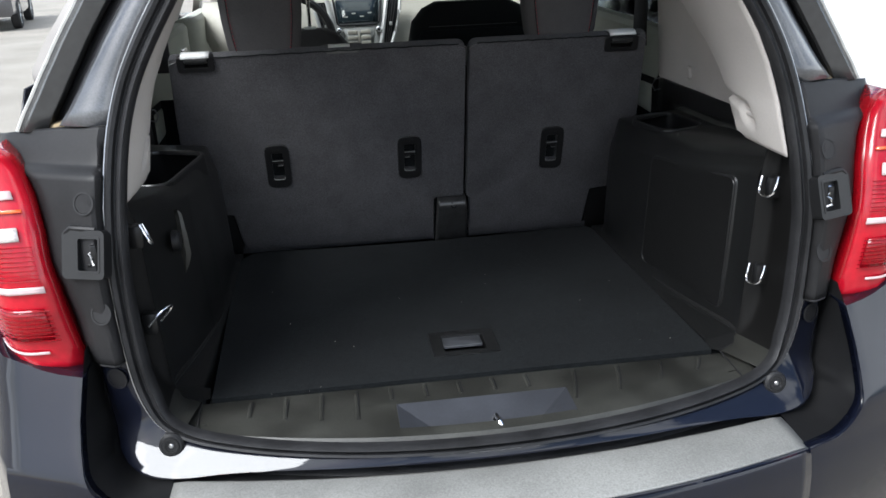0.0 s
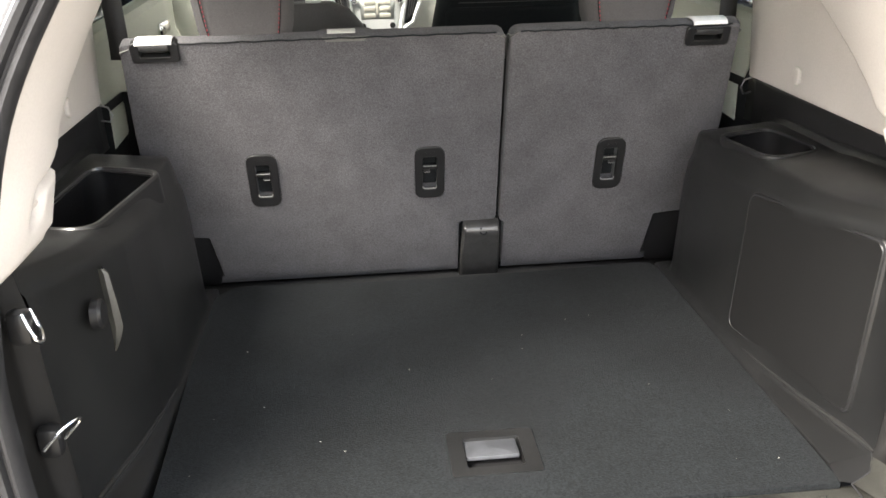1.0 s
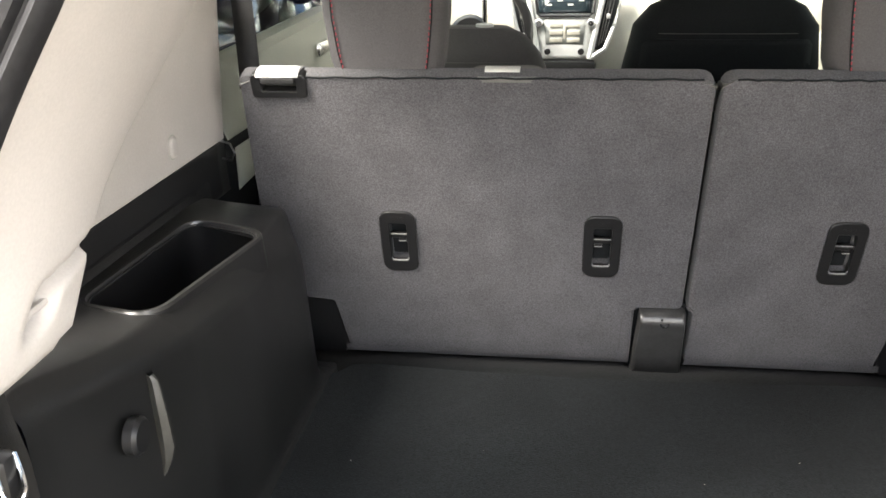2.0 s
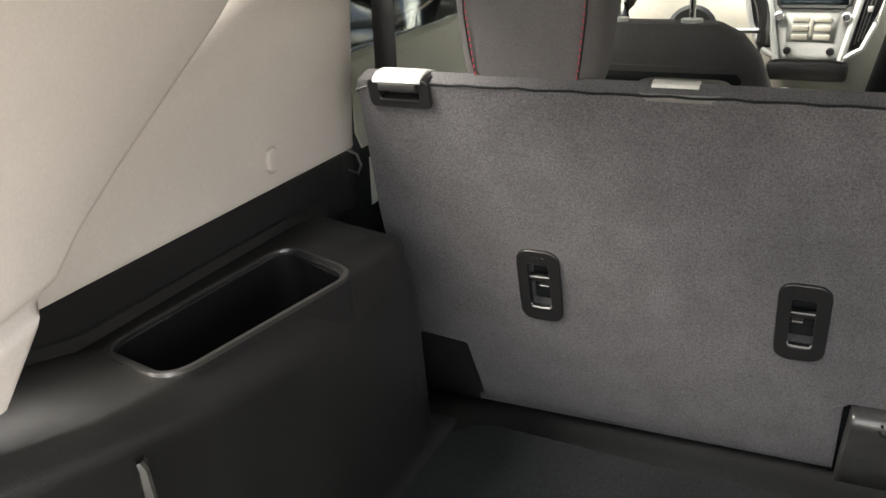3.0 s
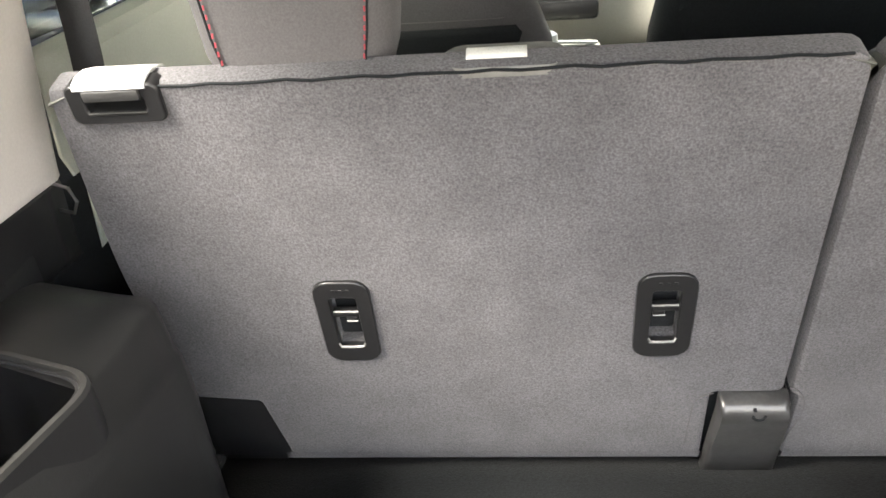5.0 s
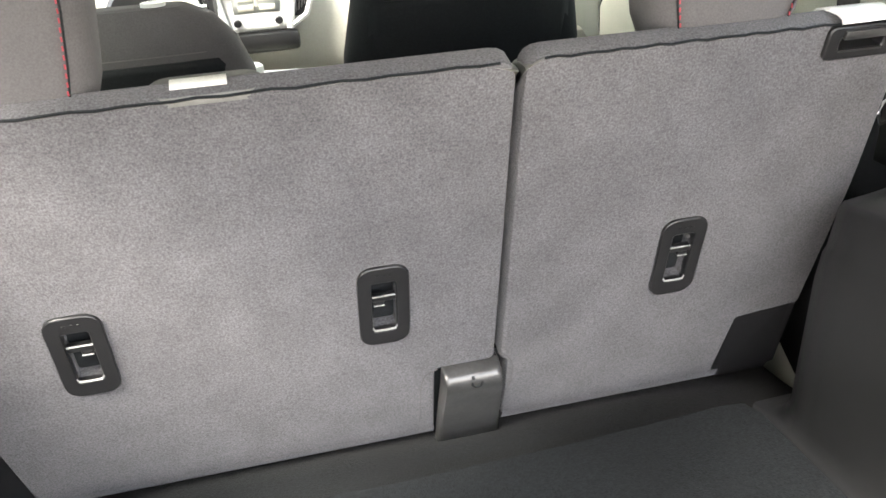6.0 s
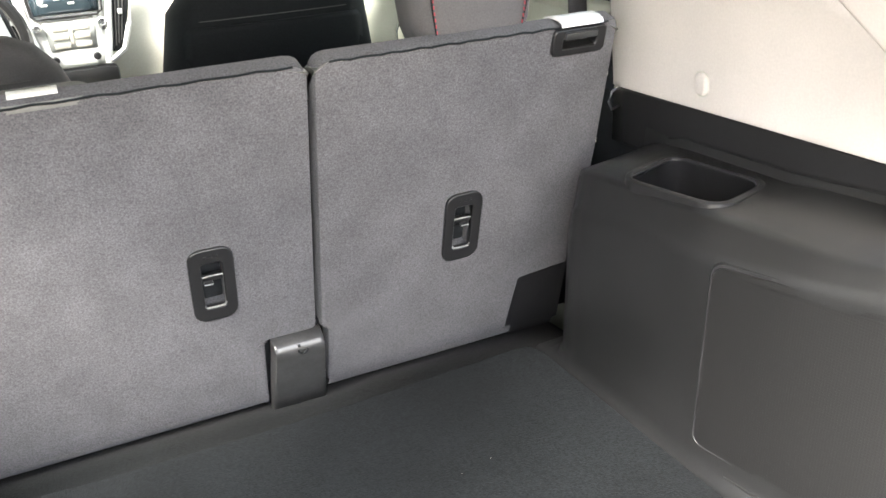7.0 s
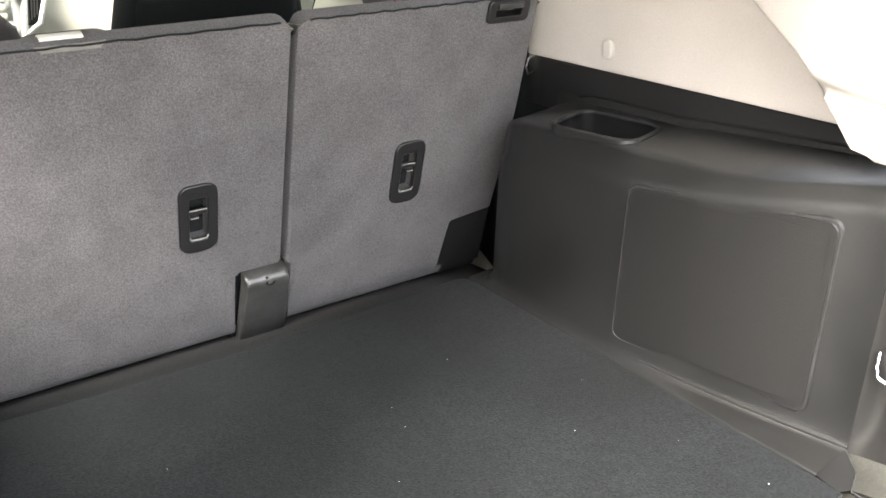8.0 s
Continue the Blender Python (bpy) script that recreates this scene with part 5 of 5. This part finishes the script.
def front_seat(label, u, posts, ztop):
    st = thing("front_seat", label, "car seat", "front seats")
    rings = []
    for z, w, d in ((0.60, 0.40, 0.12), (0.85, 0.43, 0.13), (1.05, 0.44, 0.13), (1.15, 0.43, 0.125), (ztop - 0.06, 0.385, 0.115), (ztop - 0.02, 0.32, 0.10), (ztop, 0.24, 0.07)):
        c = Vector((u, 2.80 - 0.16 * (z - 0.9) * -1 - 0.10, z))
        c.y = 2.86 - 0.25 * (z - 0.7)
        rings.append([c + Vector((x, y, 0)) for x, y in rring(w, d, d * 0.42, 5)])
    part("backrest", loft(rings), CLOTH if posts else BLACKC, st, "charcoal seat backrest" if posts else "black seat backrest")
    # black map-pocket panel on the back
    zp = ztop - 0.085
    yb = lambda z: 2.86 - 0.25 * (z - 0.7) - 0.066
    part("back_panel", grid([[(u + x * w, yb(z) - 0.006 * (1 - x * x) + 0.014 * x ** 6, z) for x in (-1, -0.9, -0.6, 0, 0.6, 0.9, 1)] for z, w in ((0.62, 0.17), (0.9, 0.185), (1.08, 0.185), (zp - 0.012, 0.175), (zp, 0.165))]), BLACKC, st, "black pocket on the back", solid=0.006)
    part("seam", tube([(u - 0.16 + 0.32 * k / 12, yb(zp + 0.012) + 0.002 + 0.010 * (abs(k - 6) / 6) ** 4, zp + 0.012) for k in range(13)], 0.0009, 5), VINYL, st, "dark seam")
    part("seat_cushion", rbox((u, 3.05, 0.68), (0.48, 0.52, 0.18), 0.05, 3), CLOTH, st)
    if posts:
        for k in (-1, 1):
            x = u + k * 0.068
            y = 2.86 - 0.25 * (ztop - 0.7)
            part("headrest_post", tube([(x, y, ztop - 0.02), (x, y - 0.01, ztop + 0.12)], 0.006, 8), CHROME, st, "chrome headrest post")
            part("post_collar", tube([(x, y, ztop - 0.004), (x, y, ztop + 0.006)], 0.02, 12), SILVER, st)
        part("headrest", rbox((u, y - 0.01, ztop + 0.20), (0.25, 0.10, 0.18), 0.04, 3), CLOTH, st)
    else:
        part("headrest", rbox((u, 2.70, ztop + 0.13), (0.25, 0.10, 0.18), 0.04, 3), CLOTH, st)
    return st


front_seat("charcoal driver's seat with chrome headrest posts", -0.335, True, 1.27)
front_seat("black backed passenger's seat", 0.25, False, 1.335)

# ---- console and dashboard ----
con = thing("centre_console", "cream centre console with armrest and dark cup holder", "console")
part("armrest", rbox((-0.075, 2.95, 1.02), (0.13, 0.30, 0.06), 0.02, 3), CREAM, con)
part("side", rbox((-0.075, 3.1, 0.80), (0.20, 0.8, 0.36), 0.03), CREAM, con)
part("cup_tray", rbox((-0.075, 3.22, 0.985), (0.15, 0.25, 0.03), 0.01), SATIN, con)
part("tray_rim", tube([(-0.15, 3.33, 1.005), (-0.09, 3.335, 1.008), (0.0, 3.33, 1.005)], 0.005, 6), SILVER, con)
part("gear_lever", tube([(-0.115, 3.15, 0.97), (-0.115, 3.15, 1.02)], 0.008, 8), SATIN, con)
part("gear_knob", loft([[(-0.115 + r * math.cos(2 * math.pi * k / 16), 3.15 + r * math.sin(2 * math.pi * k / 16), z) for k in range(16)] for r, z in ((0.010, 1.01), (0.016, 1.02), (0.019, 1.05), (0.018, 1.066), (0.010, 1.072))]), SILVER, con, "silver gear knob")

dash = thing("dashboard", "cream dashboard with a silver centre stack and dark display", "dashboard")
rows = [[(x, y, z - 0.02 * (abs(x) / 0.7) ** 2) for y, z in ((3.62, 0.86), (3.58, 1.00), (3.60, 1.13), (3.62, 1.22), (3.66, 1.30), (3.75, 1.325), (4.3, 1.22))] for x in (-0.72, -0.6, -0.4, -0.24, -0.09, 0.06, 0.25, 0.45, 0.6, 0.72)]
part("dash_panel", grid(rows), CREAM, dash, solid=0.006)


def stack_pt(x, v, lift=0.0):
    """A point of the centre stack: across, 0 bottom to 1 top."""
    return Vector((-0.083 + x, 3.53 + 0.05 * v - lift, 1.085 + 0.21 * v))


rows = [[stack_pt(x * (0.080 + 0.030 * v), v, 0.004 * (1 - x * x)) for x in (-1, -0.6, 0, 0.6, 1)] for v in (-0.05, 0, 0.3, 0.6, 1.0)]
part("console_face", grid(rows), SILVER, dash, "silver centre stack", solid=0.01)
part("display", grid([[stack_pt(x * (0.070 + 0.018 * v), v, 0.012) for x in (-1, -0.5, 0.5, 1)] for v in (0.60, 0.64, 1.04)]), SCREEN, dash, "dark display", solid=0.004)
part("display_hood", tube([stack_pt(-0.098, 1.06, 0.014), stack_pt(-0.086, 0.60, 0.014), stack_pt(-0.076, 0.565, 0.014), stack_pt(0.076, 0.565, 0.014), stack_pt(0.086, 0.60, 0.014), stack_pt(0.098, 1.06, 0.014)], 0.005, 6), SATIN, dash)
for k in range(4):
    part("display_mark", rbox(stack_pt(-0.05 + 0.033 * k, 0.72 + 0.06 * (k % 2), 0.0155), (0.016, 0.001, 0.005), 0.0004, 1), STRAP, dash)
for sg in (-1, 1):
    part("stack_frame", tube([stack_pt(sg * 0.078, -0.05, 0.01), stack_pt(sg * 0.093, 0.3, 0.012), stack_pt(sg * 0.112, 0.75, 0.012), stack_pt(sg * 0.124, 1.08, 0.01)], 0.009, 8), SILVER, dash)
    v = part("air_vent", grid([[stack_pt(sg * a, h, 0.002) for a in (0.092 + 0.030 * h, 0.112 + 0.050 * h, 0.122 + 0.058 * h)] for h in (0.08, 0.3, 0.6, 1.0)]), BLACKC, dash, "dark air vent", solid=0.01)
    for k in range(4):
        part("vent_slat", tube([stack_pt(sg * (0.098 + 0.008 * k), 0.12 + 0.03 * k, 0.010), stack_pt(sg * (0.126 + 0.0115 * k), 0.98, 0.010)], 0.0016, 5), COVER, v)
    part("vent_knob", rbox(stack_pt(sg * 0.133, 0.56, 0.014), (0.012, 0.008, 0.014), 0.002), SILVER, v)
    part("vent_frame", tube([stack_pt(sg * 0.085, -0.02, 0.010), stack_pt(sg * 0.125, 0.10, 0.012), stack_pt(sg * 0.150, 0.4, 0.012), stack_pt(sg * 0.172, 0.8, 0.012), stack_pt(sg * 0.180, 1.06, 0.010)], 0.007, 8), SILVER, dash)
    part("dial", disc(look(stack_pt(sg * 0.080, 0.47, 0.03), stack_pt(sg * 0.080, 0.47, -1)), 0.012, 0.02, 16, 0.003), CHROME, dash, "bright dial")
    part("dial", disc(look(stack_pt(sg * 0.052, 0.06, 0.02), stack_pt(sg * 0.052, 0.06, -1)), 0.010, 0.012, 16, 0.002), SATIN, dash)
part("button_pad", grid([[stack_pt(x * (0.055 + 0.018 * v), v, 0.008) for x in (-1, -0.5, 0.5, 1)] for v in (0.16, 0.34, 0.52)]), mat("grey_button_pad", (0.22, 0.23, 0.22), 0.5, var=0.05), dash, "grey button pad", solid=0.004)
for r in range(3):
    for c in range(2):
        part("button", rbox(stack_pt(-0.027 + 0.054 * c, 0.22 + 0.105 * r, 0.012), (0.040, 0.006, 0.014), 0.002), CREAM, dash)
part("button", rbox(stack_pt(0, 0.33, 0.012), (0.008, 0.006, 0.05), 0.002), CREAM, dash)
part("lower_bin", rbox((-0.083, 3.53, 1.045), (0.20, 0.05, 0.05), 0.012), SATIN, dash, "dark open bin below the stack")
sw = thing("steering_wheel", "dark steering wheel with silver spokes", "steering wheel")
m = look((-0.37, 3.42, 1.16), (-0.37, 5, 0.7))
part("wheel_rim", tube([m @ Vector((0.18 * math.cos(a), 0.18 * math.sin(a), 0)) for a in [2 * math.pi * k / 36 for k in range(36)]], 0.015, 8, closed=True), SATIN, sw)
part("hub", disc(m, 0.065, 0.05, 20, 0.012), SATIN, sw)
for a in (0, 180, 270):
    part("spoke", tube([m @ Vector((0.05 * math.cos(radians(a)), 0.05 * math.sin(radians(a)), -0.02)), m @ Vector((0.17 * math.cos(radians(a)), 0.17 * math.sin(radians(a)), 0))], 0.014, 6, flat=0.5), SILVER, sw)
part("column", tube([(-0.37, 3.44, 1.15), (-0.37, 3.70, 1.07)], 0.05, 10), SATIN, sw)

# ---- crumbs on the carpet ----
bm = bmesh.new()
rnd = random.Random(5)
spots = [(-0.394, 1.806), (-0.345, 1.61), (0.422, 1.37), (-0.212, 1.47), (-0.25, 1.50), (0.40, 1.50), (-0.37, 1.30), (-0.30, 1.297), (-0.28, 1.31), (-0.10, 1.70), (0.12, 1.80), (0.30, 1.6)]
spots += [(rnd.uniform(-0.45, 0.45), rnd.uniform(1.31, 1.9)) for k in range(10)]
for k, (x, y) in enumerate(spots):
    r = 0.0008 if k < 5 else rnd.uniform(0.0003, 0.0006)
    bmesh.ops.create_icosphere(bm, subdivisions=1, radius=r, matrix=Matrix.Translation((x, y, 0.7455 + r * 0.5)) @ Matrix.Rotation(rnd.random() * 6, 4, "Z") @ Matrix.Diagonal((1.6, 0.8, 0.6, 1)))
tagged(part("crumbs", bm, CRUMB), "pale crumbs and grit on the carpet", "crumbs", kind="stuff")


# ---- other cars in the car park ----
def parked_car(label, paint, m, tall=1.0):
    c = thing("parked_car", label, "car", "parked cars")
    def sec(y, z0, z1, w, r=0.12):
        return [Vector((x, y, (z0 + z1) / 2 + z)) for x, z in rring(w, z1 - z0, r, 4)]
    part("body", loft([sec(-2.3, 0.45, 0.80, 1.5), sec(-2.2, 0.3, 0.95, 1.72), sec(-1.2, 0.25, tall, 1.82), sec(0.6, 0.25, tall, 1.82), sec(1.9, 0.28, 0.95 * tall, 1.76), sec(2.3, 0.4, 0.85, 1.5)]), paint, c)
    part("cabin", loft([[Vector((x * k, y, 0)) + Vector((0, 0, z)) for x, y in rring(1.0, 1.0, 0.2, 4)] for k, z in ((1, 0), (1, 0.1))]), DARKPANE, c).matrix_basis = Matrix.Translation((0, -0.3, 0.98)) @ Matrix.Diagonal((1.6, 2.7, 2.0, 1))
    part("roof", loft([[Vector((x * w, y * l - 0.3, z)) for x, y in rring(1, 1, 0.15, 4)] for w, l, z in ((1.58, 2.5, 0.12 + tall), (1.42, 2.0, 0.42 + tall), (1.2, 1.6, 0.48 + tall))]), paint, c)
    for s2 in SIDES:
        part("side_window", grid([[(s2 * (0.80 - 0.09 * f), y * (1 - 0.18 * f) - 0.3, 1.10 + 0.29 * f) for f in (0, 1)] for y in (-1.0, 0, 1.0)]), DARKPANE, c, solid=0.01)
        for y in (-1.35, 1.35):
            wheel(c, s2 * 0.82, y, s2, 0.33)
    c.matrix_basis = m
    return c


parked_car("dark grey car parked across the lot", mat("dark_grey_paint", (0.06, 0.06, 0.065), 0.3, coat=1.0), pose(-8.15, 22.2, 0, 0, 0, 12))
parked_car("tall white van parked alongside", WHITEP, pose(3.9, 5.4, 0, 0, 0, 0), 1.75)
parked_car("red car parked beyond the window", REDP, pose(3.25, 10.3, 0, 0, 0, 0))
parked_car("bronze car parked across the aisle", mat("bronze_paint", (0.16, 0.07, 0.04), 0.3, coat=1.0), pose(2.2, -8.5, 0))
